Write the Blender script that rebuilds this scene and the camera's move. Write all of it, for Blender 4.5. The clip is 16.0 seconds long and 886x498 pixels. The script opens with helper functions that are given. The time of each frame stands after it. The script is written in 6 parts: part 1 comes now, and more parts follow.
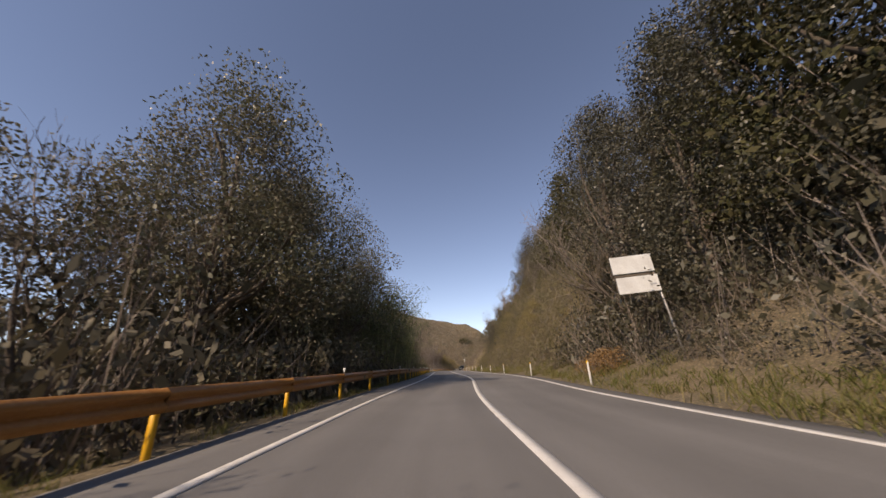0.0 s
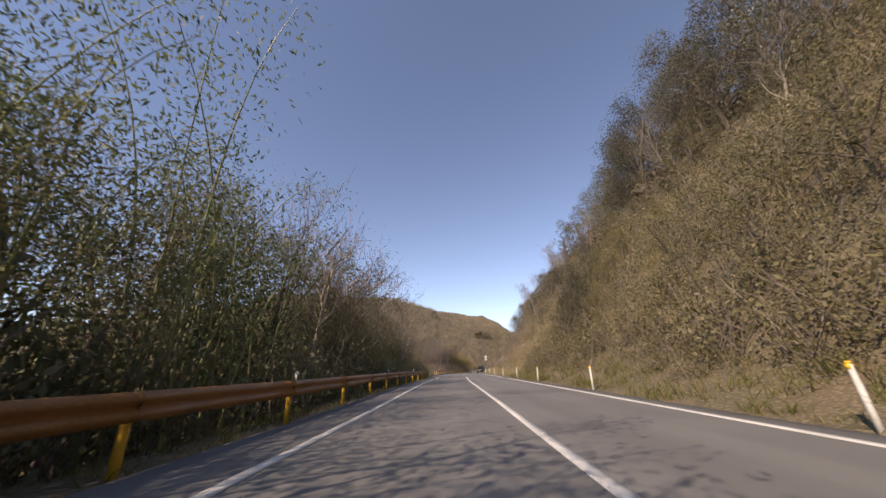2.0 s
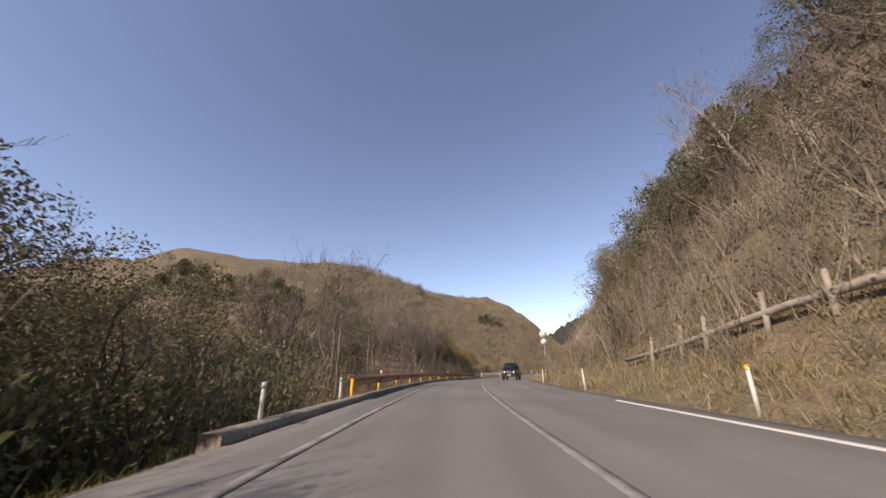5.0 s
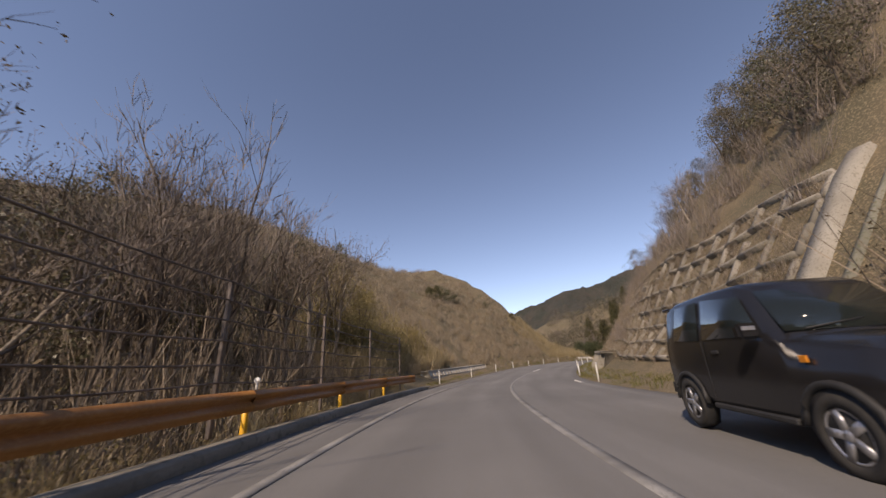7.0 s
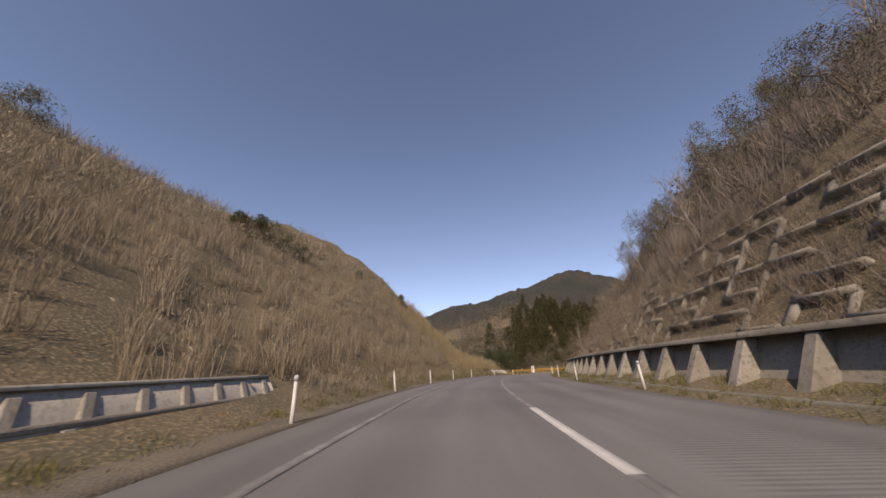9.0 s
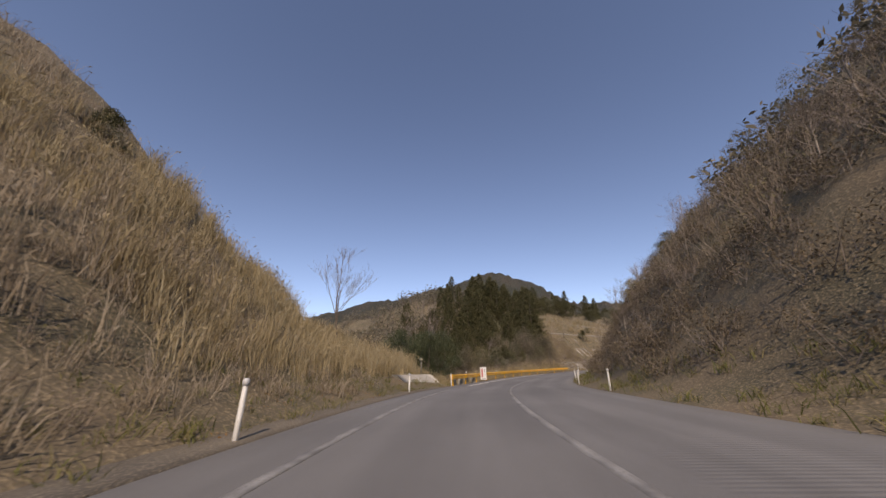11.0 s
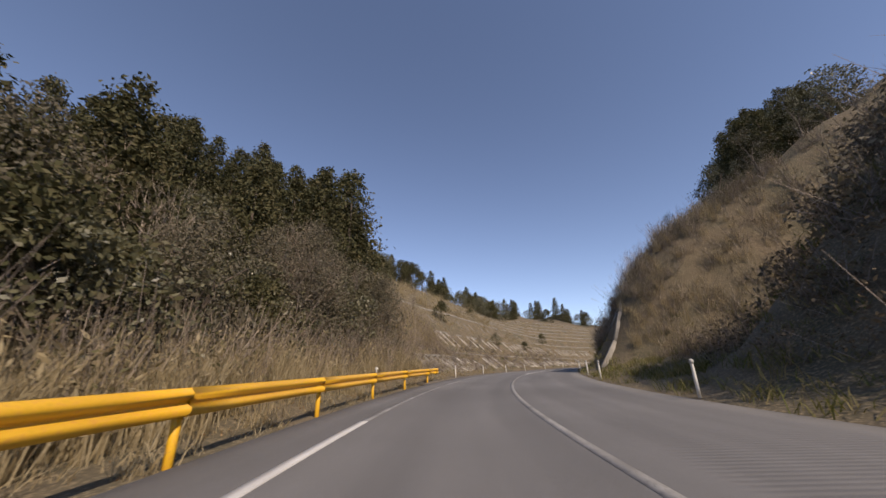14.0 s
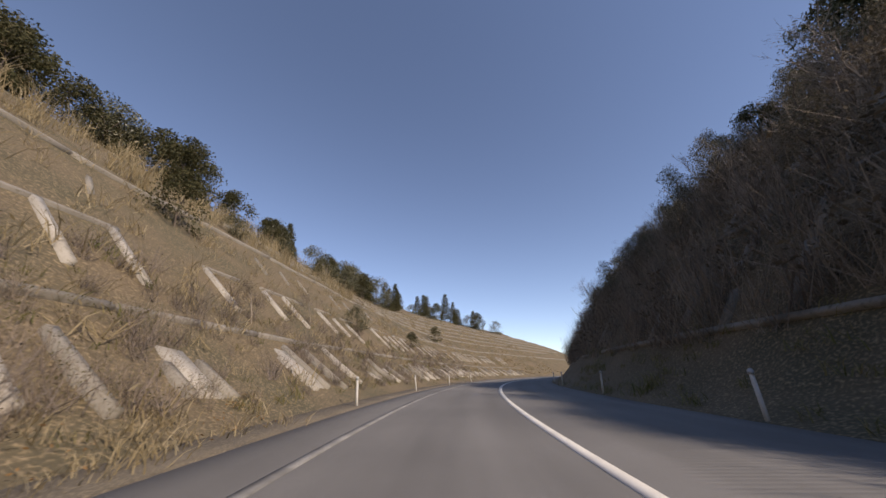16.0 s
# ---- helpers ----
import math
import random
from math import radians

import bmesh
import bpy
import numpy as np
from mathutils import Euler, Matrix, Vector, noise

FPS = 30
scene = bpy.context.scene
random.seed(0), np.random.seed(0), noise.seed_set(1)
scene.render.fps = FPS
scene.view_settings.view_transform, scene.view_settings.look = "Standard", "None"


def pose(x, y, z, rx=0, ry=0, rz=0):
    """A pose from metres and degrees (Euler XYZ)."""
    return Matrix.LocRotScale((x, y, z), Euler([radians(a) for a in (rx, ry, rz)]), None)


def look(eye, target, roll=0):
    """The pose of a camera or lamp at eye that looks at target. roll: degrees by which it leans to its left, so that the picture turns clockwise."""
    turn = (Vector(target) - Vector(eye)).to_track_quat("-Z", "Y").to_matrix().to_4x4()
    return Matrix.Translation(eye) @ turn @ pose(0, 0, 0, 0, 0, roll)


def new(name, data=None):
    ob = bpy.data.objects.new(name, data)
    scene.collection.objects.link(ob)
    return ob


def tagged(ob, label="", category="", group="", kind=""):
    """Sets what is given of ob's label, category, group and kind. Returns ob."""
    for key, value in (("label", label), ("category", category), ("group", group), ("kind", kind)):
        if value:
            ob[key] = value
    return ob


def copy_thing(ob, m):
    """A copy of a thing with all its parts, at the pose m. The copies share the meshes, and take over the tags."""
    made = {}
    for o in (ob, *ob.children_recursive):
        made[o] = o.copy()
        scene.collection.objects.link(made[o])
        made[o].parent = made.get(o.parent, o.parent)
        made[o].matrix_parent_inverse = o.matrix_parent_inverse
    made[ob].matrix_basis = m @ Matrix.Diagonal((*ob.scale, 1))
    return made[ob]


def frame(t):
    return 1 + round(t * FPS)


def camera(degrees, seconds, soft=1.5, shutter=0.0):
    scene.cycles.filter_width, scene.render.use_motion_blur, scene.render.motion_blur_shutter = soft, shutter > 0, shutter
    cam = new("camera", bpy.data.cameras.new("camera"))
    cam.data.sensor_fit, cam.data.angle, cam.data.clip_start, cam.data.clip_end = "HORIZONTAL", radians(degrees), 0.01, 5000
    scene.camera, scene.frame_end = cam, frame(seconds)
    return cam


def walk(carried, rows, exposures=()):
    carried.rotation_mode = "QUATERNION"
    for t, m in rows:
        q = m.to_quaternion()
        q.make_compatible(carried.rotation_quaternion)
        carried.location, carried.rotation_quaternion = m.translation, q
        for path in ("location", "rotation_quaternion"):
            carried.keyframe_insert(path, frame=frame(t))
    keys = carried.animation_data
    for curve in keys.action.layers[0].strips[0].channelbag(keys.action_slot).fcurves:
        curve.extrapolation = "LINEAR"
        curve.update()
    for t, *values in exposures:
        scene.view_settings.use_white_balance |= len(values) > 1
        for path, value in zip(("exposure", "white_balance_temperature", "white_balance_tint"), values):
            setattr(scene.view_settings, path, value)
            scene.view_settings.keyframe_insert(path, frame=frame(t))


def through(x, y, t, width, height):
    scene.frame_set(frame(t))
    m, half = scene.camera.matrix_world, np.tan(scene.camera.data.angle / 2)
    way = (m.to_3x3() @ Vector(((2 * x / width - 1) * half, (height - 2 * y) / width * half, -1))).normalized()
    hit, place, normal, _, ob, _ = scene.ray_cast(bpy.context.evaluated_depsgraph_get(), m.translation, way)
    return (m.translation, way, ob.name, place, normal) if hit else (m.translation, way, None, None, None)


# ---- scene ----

# ---------------------------------------------------------------- camera
# seconds, eye x, y, z, heading to the right of +y, tilt up, lean to the right
PATH = (
    (0.0, -0.00, 0.00, 0.95, 0.40, 19.60, 2.19),
    (0.5, 0.04, 11.01, 1.01, 1.90, 20.24, 2.23),
    (1.0, 0.58, 21.51, 1.13, 1.50, 20.20, 2.51),
    (1.5, 0.65, 31.67, 1.15, -1.78, 19.83, 1.96),
    (2.0, 0.35, 40.88, 1.13, -1.89, 19.70, 1.64),
    (2.5, 0.16, 49.89, 1.11, -1.64, 19.64, 1.65),
    (3.0, -0.02, 58.85, 1.12, -0.81, 20.19, 1.09),
    (3.5, -0.16, 67.95, 1.11, -0.67, 19.49, 1.80),
    (4.0, -0.12, 77.28, 1.06, -0.59, 19.93, 2.67),
    (4.5, -0.11, 86.20, 1.04, -1.42, 20.03, 1.12),
    (4.7, -0.14, 89.60, 1.02, -1.27, 19.63, 0.70),
    (5.2, -0.22, 98.19, 0.99, -0.55, 19.90, 1.36),
    (5.7, -0.13, 106.85, 0.96, 0.81, 19.90, 1.36),
    (6.2, 0.22, 115.55, 0.93, 3.07, 19.90, 1.36),
    (6.8, 1.23, 125.98, 0.87, 7.15, 18.90, 2.93),
    (7.0, 1.74, 129.43, 0.83, 9.07, 18.88, 3.37),
    (7.5, 3.44, 137.92, 0.67, 13.48, 18.70, 3.11),
    (8.0, 5.83, 146.30, 0.49, 18.14, 19.85, 2.35),
    (8.5, 9.04, 154.43, 0.38, 23.58, 20.00, 2.28),
    (9.0, 13.02, 162.32, 0.39, 28.00, 20.20, 1.94),
    (9.5, 17.71, 170.16, 0.50, 30.20, 20.90, 1.78),
    (9.7, 19.68, 173.28, 0.54, 31.50, 20.80, 2.00),
    (10.2, 24.94, 180.92, 0.59, 35.75, 19.90, 1.36),
    (10.7, 30.66, 188.24, 0.61, 39.35, 19.90, 1.36),
    (11.2, 36.87, 195.18, 0.61, 43.53, 19.90, 1.36),
    (11.8, 45.03, 202.81, 0.58, 49.46, 18.51, 2.72),
    (12.0, 47.92, 205.15, 0.55, 51.79, 18.57, 2.52),
    (12.5, 55.55, 210.47, 0.45, 57.22, 18.88, 2.17),
    (13.0, 63.58, 215.11, 0.45, 61.95, 19.04, 1.90),
    (13.5, 71.84, 219.08, 0.51, 66.95, 19.34, 1.70),
    (14.0, 80.35, 222.40, 0.59, 71.20, 19.96, 1.81),
    (14.5, 89.13, 225.04, 0.67, 76.08, 19.98, 1.41),
    (15.0, 97.66, 226.64, 0.80, 82.08, 20.95, 0.89),
    (15.5, 106.25, 227.34, 0.94, 87.26, 20.61, 2.30),
    (16.0, 114.76, 227.42, 1.01, 91.28, 20.72, 0.77),
)


def eye_pose(x, y, z, turn, tilt, lean):
    a, b = radians(turn), radians(tilt)
    way = Vector((math.sin(a) * math.cos(b), math.cos(a) * math.cos(b), math.sin(b)))
    eye = Vector((x, y, z))
    return look(eye, eye + way, -lean)


cam = camera(106.0, 16.0, soft=1.5, shutter=0.05)
walk(cam, [(r[0], eye_pose(*r[1:])) for r in PATH], [(0.0, 0.38, 8500, 22), (0.5, 0.52, 8500, 22), (1.0, 0.62, 8400, 22), (2.0, 0.74, 8200, 22), (4.7, 0.72, 8200, 22), (7.0, 0.42, 8200, 22), (9.5, 0.36, 8100, 22), (12.0, 0.30, 7600, 22), (14.3, 0.40, 7600, 20), (16.0, 0.42, 7600, 20)])

# ---------------------------------------------------------------- world and sun
SUN_WAY = Vector((-0.64, -0.77, 0.84)).normalized()      # towards the sun
world = bpy.data.worlds.new("world")
scene.world = world
world.use_nodes = True
wn = world.node_tree.nodes
sky = wn.new("ShaderNodeTexSky")
sky.sky_type = "NISHITA"
sky.sun_disc = False
sky.sun_elevation = math.asin(SUN_WAY.z)
sky.sun_rotation = math.atan2(SUN_WAY.x, SUN_WAY.y)
sky.altitude = 1200
sky.air_density, sky.dust_density, sky.ozone_density = 0.8, 0.0, 2.4
world.node_tree.links.new(sky.outputs[0], wn["Background"].inputs[0])
wn["Background"].inputs[1].default_value = 0.15
sun_data = bpy.data.lights.new("sun", "SUN")
sun_data.energy, sun_data.angle, sun_data.color = 3.2, radians(0.6), (1.0, 0.94, 0.84)
sun = new("sun", sun_data)
sun.matrix_world = look((0, 0, 60), Vector((0, 0, 60)) - SUN_WAY)

# ---------------------------------------------------------------- the road's line
EYE = 0.95


def hermite(t, ts, ps):
    m = np.gradient(ps, ts, axis=0)
    i = np.clip(np.searchsorted(ts, t) - 1, 0, len(ts) - 2)
    h = ts[i + 1] - ts[i]
    u = ((t - ts[i]) / h)[:, None]
    h = h[:, None]
    return ((2 * u**3 - 3 * u**2 + 1) * ps[i] + (u**3 - 2 * u**2 + u) * h * m[i]
            + (-2 * u**3 + 3 * u**2) * ps[i + 1] + (u**3 - u**2) * h * m[i + 1])


def road_line():
    """Stations every half metre along the drive, with what comes before and after it."""
    ts = np.array([r[0] for r in PATH])
    ps = np.array([[r[1], r[2], r[3] - EYE] for r in PATH])
    q = hermite(np.linspace(0, 16, 1600), ts, ps)
    back = [q[0] + np.array([0, -1, 0]) * k * 0.5 for k in range(120, 0, -1)]
    way, p, ahead = math.radians(91.3), q[-1].copy(), []
    for k in range(420):
        way += math.radians(0.20 if k < 160 else (0.05 if k < 260 else -0.1))
        p = p + 0.5 * np.array([math.sin(way), math.cos(way), 0.004])
        ahead.append(p.copy())
    q = np.vstack([back, q, ahead])
    step = np.r_[0, np.cumsum(np.hypot(*np.diff(q[:, :2], axis=0).T))]
    s = step - step[120]
    even = np.arange(s[0], s[-1], 0.5)
    line = np.stack([np.interp(even, s, q[:, i]) for i in range(3)], 1)
    for _ in range(12):
        line[1:-1] = 0.5 * line[1:-1] + 0.25 * (line[:-2] + line[2:])
    go = np.gradient(line[:, :2], axis=0)
    go /= np.linalg.norm(go, axis=1)[:, None]
    return even, line, go


LINE_S, LINE_P, LINE_T = road_line()


def weave(s):
    """How far the road lies to the right of the drive, which wanders a little in its lane."""
    return np.interp(s, (-60, 18, 52, 150, 260, 300), (-0.35, -0.35, 0, 0.1, 0.2, 0.22))


def place(s, d, z=0.0):
    """World points at station s, d metres right of the drive, z above the road."""
    s, d = np.asarray(s, float), np.asarray(d, float)
    d = d + weave(s)
    x, y, h = (np.interp(s, LINE_S, LINE_P[:, i]) for i in range(3))
    tx, ty = np.interp(s, LINE_S, LINE_T[:, 0]), np.interp(s, LINE_S, LINE_T[:, 1])
    return np.stack(np.broadcast_arrays(x + ty * d, y - tx * d, h + z), -1)


def heading(s):
    return math.atan2(float(np.interp(s, LINE_S, LINE_T[:, 0])), float(np.interp(s, LINE_S, LINE_T[:, 1])))


# ---------------------------------------------------------------- lie of the land
# station: heights above the road at these distances left and right of the drive
LEFT_D = (0, -3, -4, -6, -10, -16, -25, -40, -60, -90, -160)
LEFT = {
    -60: (0, -.05, -.1, -.4, -1.0, -1, 0, 2, 4, 6, 8),
    86: (0, -.05, -.1, -.4, -1.2, -2, -2, 0, 2, 4, 6),
    105: (0, -.05, -.2, -.8, -1.6, -2, -1.5, 1, 4, 8, 10),
    132: (0, -.05, -.2, -1.0, -1.6, -1.5, 0, 5, 11, 16, 18),
    143: (0, -.05, -.1, -.4, 0.4, 2.6, 6, 12, 20, 26, 26),
    152: (0, -.05, 0.0, 0.4, 2.2, 5.6, 10.5, 18.5, 28, 34, 30),
    168: (0, -.05, 0.0, 0.6, 2.9, 7.0, 12.8, 22, 33, 40, 36),
    190: (0, -.05, 0.0, 1.0, 3.8, 8.4, 14.8, 24, 34, 39, 36),
    204: (0, -.05, 0.0, 1.2, 5.0, 10.4, 16.2, 24, 33, 37, 35),
    213: (0, -.05, 0.0, 1.1, 5.0, 12, 19.5, 28, 34, 35, 33),
    220: (0, -.05, 0.0, 0.9, 2.8, 8.0, 15.5, 23, 28, 27, 22),
    227: (0, -.05, 0.0, 0.9, 2.6, 4.4, 8.2, 13.5, 14, 10, 5),
    233: (0, -.05, -.1, -.5, -1.3, -2.0, -2.5, -3, -4, -3, -3),
    245: (0, -.05, -.1, -.5, -1.4, -2.0, -2.5, -2, -3, -3, -3),
    260: (0, -.05, -.1, 0.1, 0.8, 2.0, 3.2, 3.6, 3, 2, 0),
    268: (0, -.05, -.05, 0.5, 1.8, 4.0, 6.5, 8, 8, 6, 4),
    275: (0, -.05, 0.0, 1.0, 4.0, 8.6, 12.5, 13, 11, 8, 6),
    284: (0, -.05, 0.0, 1.1, 4.5, 9.8, 16.0, 21, 23, 22, 20),
    310: (0, -.05, 0.0, 1.1, 4.5, 9.8, 16.0, 23, 27, 26, 22),
    360: (0, -.05, 0.0, 1.0, 3.6, 7.4, 12.5, 18, 21, 20, 18),
    600: (0, -.05, 0.0, 0.8, 3.0, 6, 9, 12, 13, 12, 10),
}
RIGHT_D = (0, 5.3, 6.5, 8, 10, 13, 17, 22, 30, 45, 75)
RIGHT = {
    -60: (0, -.05, .1, .4, 1.0, 3, 6, 10, 15, 24, 30),
    20: (0, -.05, .1, .5, 1.3, 3.8, 7.5, 12, 19, 29, 38),
    32: (0, -.05, .1, .8, 3.0, 7.4, 12.2, 17, 24, 34, 43),
    70: (0, -.05, .1, .9, 3.6, 8.8, 14, 19, 26, 36, 45),
    80: (0, -.05, .1, .7, 2.5, 6.0, 11, 17, 25, 37, 46),
    110: (0, -.05, .2, 1.1, 3.4, 7.4, 12.5, 18, 26, 38, 48),
    132: (0, -.05, .1, .6, 2.0, 4.8, 9, 14.5, 23, 37, 47),
    146: (0, -.05, .1, .4, 2.4, 6.8, 11, 16, 24, 37, 47),
    158: (0, -.05, .1, .5, 3.0, 8, 12, 17, 25, 38, 48),
    180: (0, -.05, .1, .5, 3.0, 7.6, 11.5, 16, 24, 37, 47),
    196: (0, -.05, .1, .5, 2.7, 6.4, 9.4, 13.5, 20.5, 33, 42),
    207: (0, -.05, .1, .9, 3.2, 7, 10.5, 15.5, 23.5, 34, 42),
    236: (0, -.05, .1, 1.0, 3.7, 8.0, 12.6, 17.5, 24, 32, 38),
    253: (0, -.05, .1, 1.1, 4.1, 8.4, 12.4, 16, 19.5, 23, 25),
    267.3: (0, -.05, .1, 1.0, 3.4, 6.8, 9.8, 12, 14, 16, 17),
    272: (0, -.05, .1, .4, 1.0, 2.0, 3.0, 4.0, 5.5, 8, 10),
    275: (0, -.05, .1, .2, 0.4, 0.9, 1.6, 2.6, 4, 6, 8),
    283.2: (0, -.05, .1, .4, 0.7, 1.3, 2.2, 3.4, 5, 8, 10),
    290: (0, -.05, .2, 2.2, 5.6, 9.6, 13, 16.5, 21, 29, 41),
    297: (0, -.05, .2, 1.8, 5.0, 8.6, 12.2, 16, 21, 30, 44),
    400: (0, -.05, .2, 1.6, 4.6, 8.8, 12.5, 16, 20, 28, 40),
    600: (0, -.05, .2, 1.6, 4.6, 8.8, 12.5, 15, 17, 18, 18),
}


def table(keys, ds, s, d):
    ss = sorted(keys)
    rows = np.array([keys[k] for k in ss], float)
    s, d = np.broadcast_arrays(np.asarray(s, float), np.asarray(d, float))
    i = np.clip(np.searchsorted(ss, s) - 1, 0, len(ss) - 2)
    sa = np.array(ss, float)
    u = np.clip((s - sa[i]) / (sa[i + 1] - sa[i]), 0, 1)
    u = u * u * (3 - 2 * u)
    a = np.abs(np.array(ds, float))
    x = np.clip(np.abs(d), 0, a[-1])
    j = np.clip(np.searchsorted(a, x) - 1, 0, len(a) - 2)
    v = (x - a[j]) / (a[j + 1] - a[j])
    z0 = rows[i, j] * (1 - v) + rows[i, j + 1] * v
    z1 = rows[i + 1, j] * (1 - v) + rows[i + 1, j + 1] * v
    return z0 * (1 - u) + z1 * u


def wobble(s, d):
    k = np.clip((np.maximum(-d - 4.0, d - 6.5)) / 8.0, 0, 1)
    k = k * np.where(((s > 274) & (d < 0) & (d > -40)) | ((s > 134) & (s < 212) & (d > 0) & (d < 16)) | ((s > 282) & (d > 0) & (d < 15)), 0.12, 1.0)
    return k * (0.55 * np.sin(s * 0.41 + d * 0.23) * np.sin(d * 0.37 - s * 0.13) + 0.22 * np.sin(s * 0.9 + 1.1 * d)
                + 0.9 * np.sin(s * 0.11 + 1) * np.sin(d * 0.12 + 2) * np.clip(np.abs(d) / 25, 0, 2))


def land(s, d):
    """Height of the ground above the road."""
    s, d = np.broadcast_arrays(np.asarray(s, float), np.asarray(d, float))
    return np.where(d < 0, table(LEFT, LEFT_D, s, d), table(RIGHT, RIGHT_D, s, d)) + wobble(s, d)


def on_land(s, d, z=0.0):
    return place(s, d, land(s, d) + z)

# ---------------------------------------------------------------- materials
def material(name, colour, rough=0.8, metal=0.0, second=None, scale=4.0, fine=60.0, bump=0.3, dist=0.02, island=0.0, spec=0.4, third=None):
    """A surface of two or three colours mixed by noise at two scales, with fine relief."""
    m = bpy.data.materials.new(name)
    m.use_nodes = True
    n, l = m.node_tree.nodes, m.node_tree.links
    b = n["Principled BSDF"]
    b.inputs["Roughness"].default_value = rough
    b.inputs["Metallic"].default_value = metal
    b.inputs["Specular IOR Level"].default_value = spec
    co = n.new("ShaderNodeTexCoord")
    big, small = n.new("ShaderNodeTexNoise"), n.new("ShaderNodeTexNoise")
    big.inputs["Scale"].default_value, small.inputs["Scale"].default_value = scale, fine
    big.inputs["Detail"].default_value = 6
    small.inputs["Detail"].default_value = 4
    geo = n.new("ShaderNodeNewGeometry")
    for t in (big, small):
        l.new(geo.outputs["Position"], t.inputs["Vector"])
    second = second or tuple(c * 0.7 for c in colour)
    ramp = n.new("ShaderNodeMapRange")
    ramp.inputs["From Min"].default_value, ramp.inputs["From Max"].default_value = 0.35, 0.65
    l.new(big.outputs["Fac"], ramp.inputs["Value"])
    mix = n.new("ShaderNodeMix")
    mix.data_type = "RGBA"
    mix.inputs["A"].default_value, mix.inputs["B"].default_value = (*colour, 1), (*second, 1)
    l.new(ramp.outputs["Result"], mix.inputs["Factor"])
    out = mix.outputs["Result"]
    if third:
        mix3 = n.new("ShaderNodeMix")
        mix3.data_type = "RGBA"
        r3 = n.new("ShaderNodeMapRange")
        r3.inputs["From Min"].default_value, r3.inputs["From Max"].default_value = 0.5, 0.7
        l.new(small.outputs["Fac"], r3.inputs["Value"])
        mix3.inputs["B"].default_value = (*third, 1)
        l.new(out, mix3.inputs["A"])
        l.new(r3.outputs["Result"], mix3.inputs["Factor"])
        out = mix3.outputs["Result"]
    hue = n.new("ShaderNodeHueSaturation")
    val = n.new("ShaderNodeMath")
    val.operation = "MULTIPLY_ADD"
    val.inputs[1].default_value, val.inputs[2].default_value = 0.5, 0.75
    l.new(small.outputs["Fac"], val.inputs[0])
    l.new(val.outputs[0], hue.inputs["Value"])
    l.new(out, hue.inputs["Color"])
    out = hue.outputs["Color"]
    if island:
        h2 = n.new("ShaderNodeHueSaturation")
        v2 = n.new("ShaderNodeMath")
        v2.operation = "MULTIPLY_ADD"
        v2.inputs[1].default_value, v2.inputs[2].default_value = 2 * island, 1 - island
        l.new(geo.outputs["Random Per Island"], v2.inputs[0])
        l.new(v2.outputs[0], h2.inputs["Value"])
        l.new(out, h2.inputs["Color"])
        out = h2.outputs["Color"]
    l.new(out, b.inputs["Base Color"])
    bp = n.new("ShaderNodeBump")
    bp.inputs["Strength"].default_value, bp.inputs["Distance"].default_value = bump, dist
    l.new(small.outputs["Fac"], bp.inputs["Height"])
    l.new(bp.outputs["Normal"], b.inputs["Normal"])
    return m


def leafy(name, colours, through=0.25, rough=0.55, gloss=0.3):
    """Leaves: colours picked leaf by leaf and stand by stand, a little light passing through."""
    m = bpy.data.materials.new(name)
    m.use_nodes = True
    n, l = m.node_tree.nodes, m.node_tree.links
    b = n["Principled BSDF"]
    b.inputs["Roughness"].default_value = rough
    b.inputs["Specular IOR Level"].default_value = gloss
    geo = n.new("ShaderNodeNewGeometry")
    noise_t = n.new("ShaderNodeTexNoise")
    noise_t.inputs["Scale"].default_value = 0.35
    noise_t.inputs["Detail"].default_value = 3
    l.new(geo.outputs["Position"], noise_t.inputs["Vector"])
    add = n.new("ShaderNodeMath")
    add.operation = "MULTIPLY_ADD"
    add.inputs[1].default_value, add.inputs[2].default_value = 0.55, -0.02
    l.new(geo.outputs["Random Per Island"], add.inputs[0])
    mad = n.new("ShaderNodeMath")
    mad.operation = "MULTIPLY_ADD"
    mad.inputs[1].default_value = 0.5
    l.new(noise_t.outputs["Fac"], mad.inputs[0])
    l.new(add.outputs[0], mad.inputs[2])
    ramp = n.new("ShaderNodeValToRGB")
    while len(ramp.color_ramp.elements) < len(colours):
        ramp.color_ramp.elements.new(0.5)
    for k, c in enumerate(colours):
        ramp.color_ramp.elements[k].position = 0.1 + 0.8 * k / max(1, len(colours) - 1)
        ramp.color_ramp.elements[k].color = (*c, 1)
    l.new(mad.outputs[0], ramp.inputs["Fac"])
    l.new(ramp.outputs["Color"], b.inputs["Base Color"])
    if through:
        tr = n.new("ShaderNodeBsdfTranslucent")
        l.new(ramp.outputs["Color"], tr.inputs["Color"])
        mx = n.new("ShaderNodeMixShader")
        mx.inputs["Fac"].default_value = through
        l.new(b.outputs[0], mx.inputs[1])
        l.new(tr.outputs[0], mx.inputs[2])
        l.new(mx.outputs[0], n["Material Output"].inputs["Surface"])
    return m


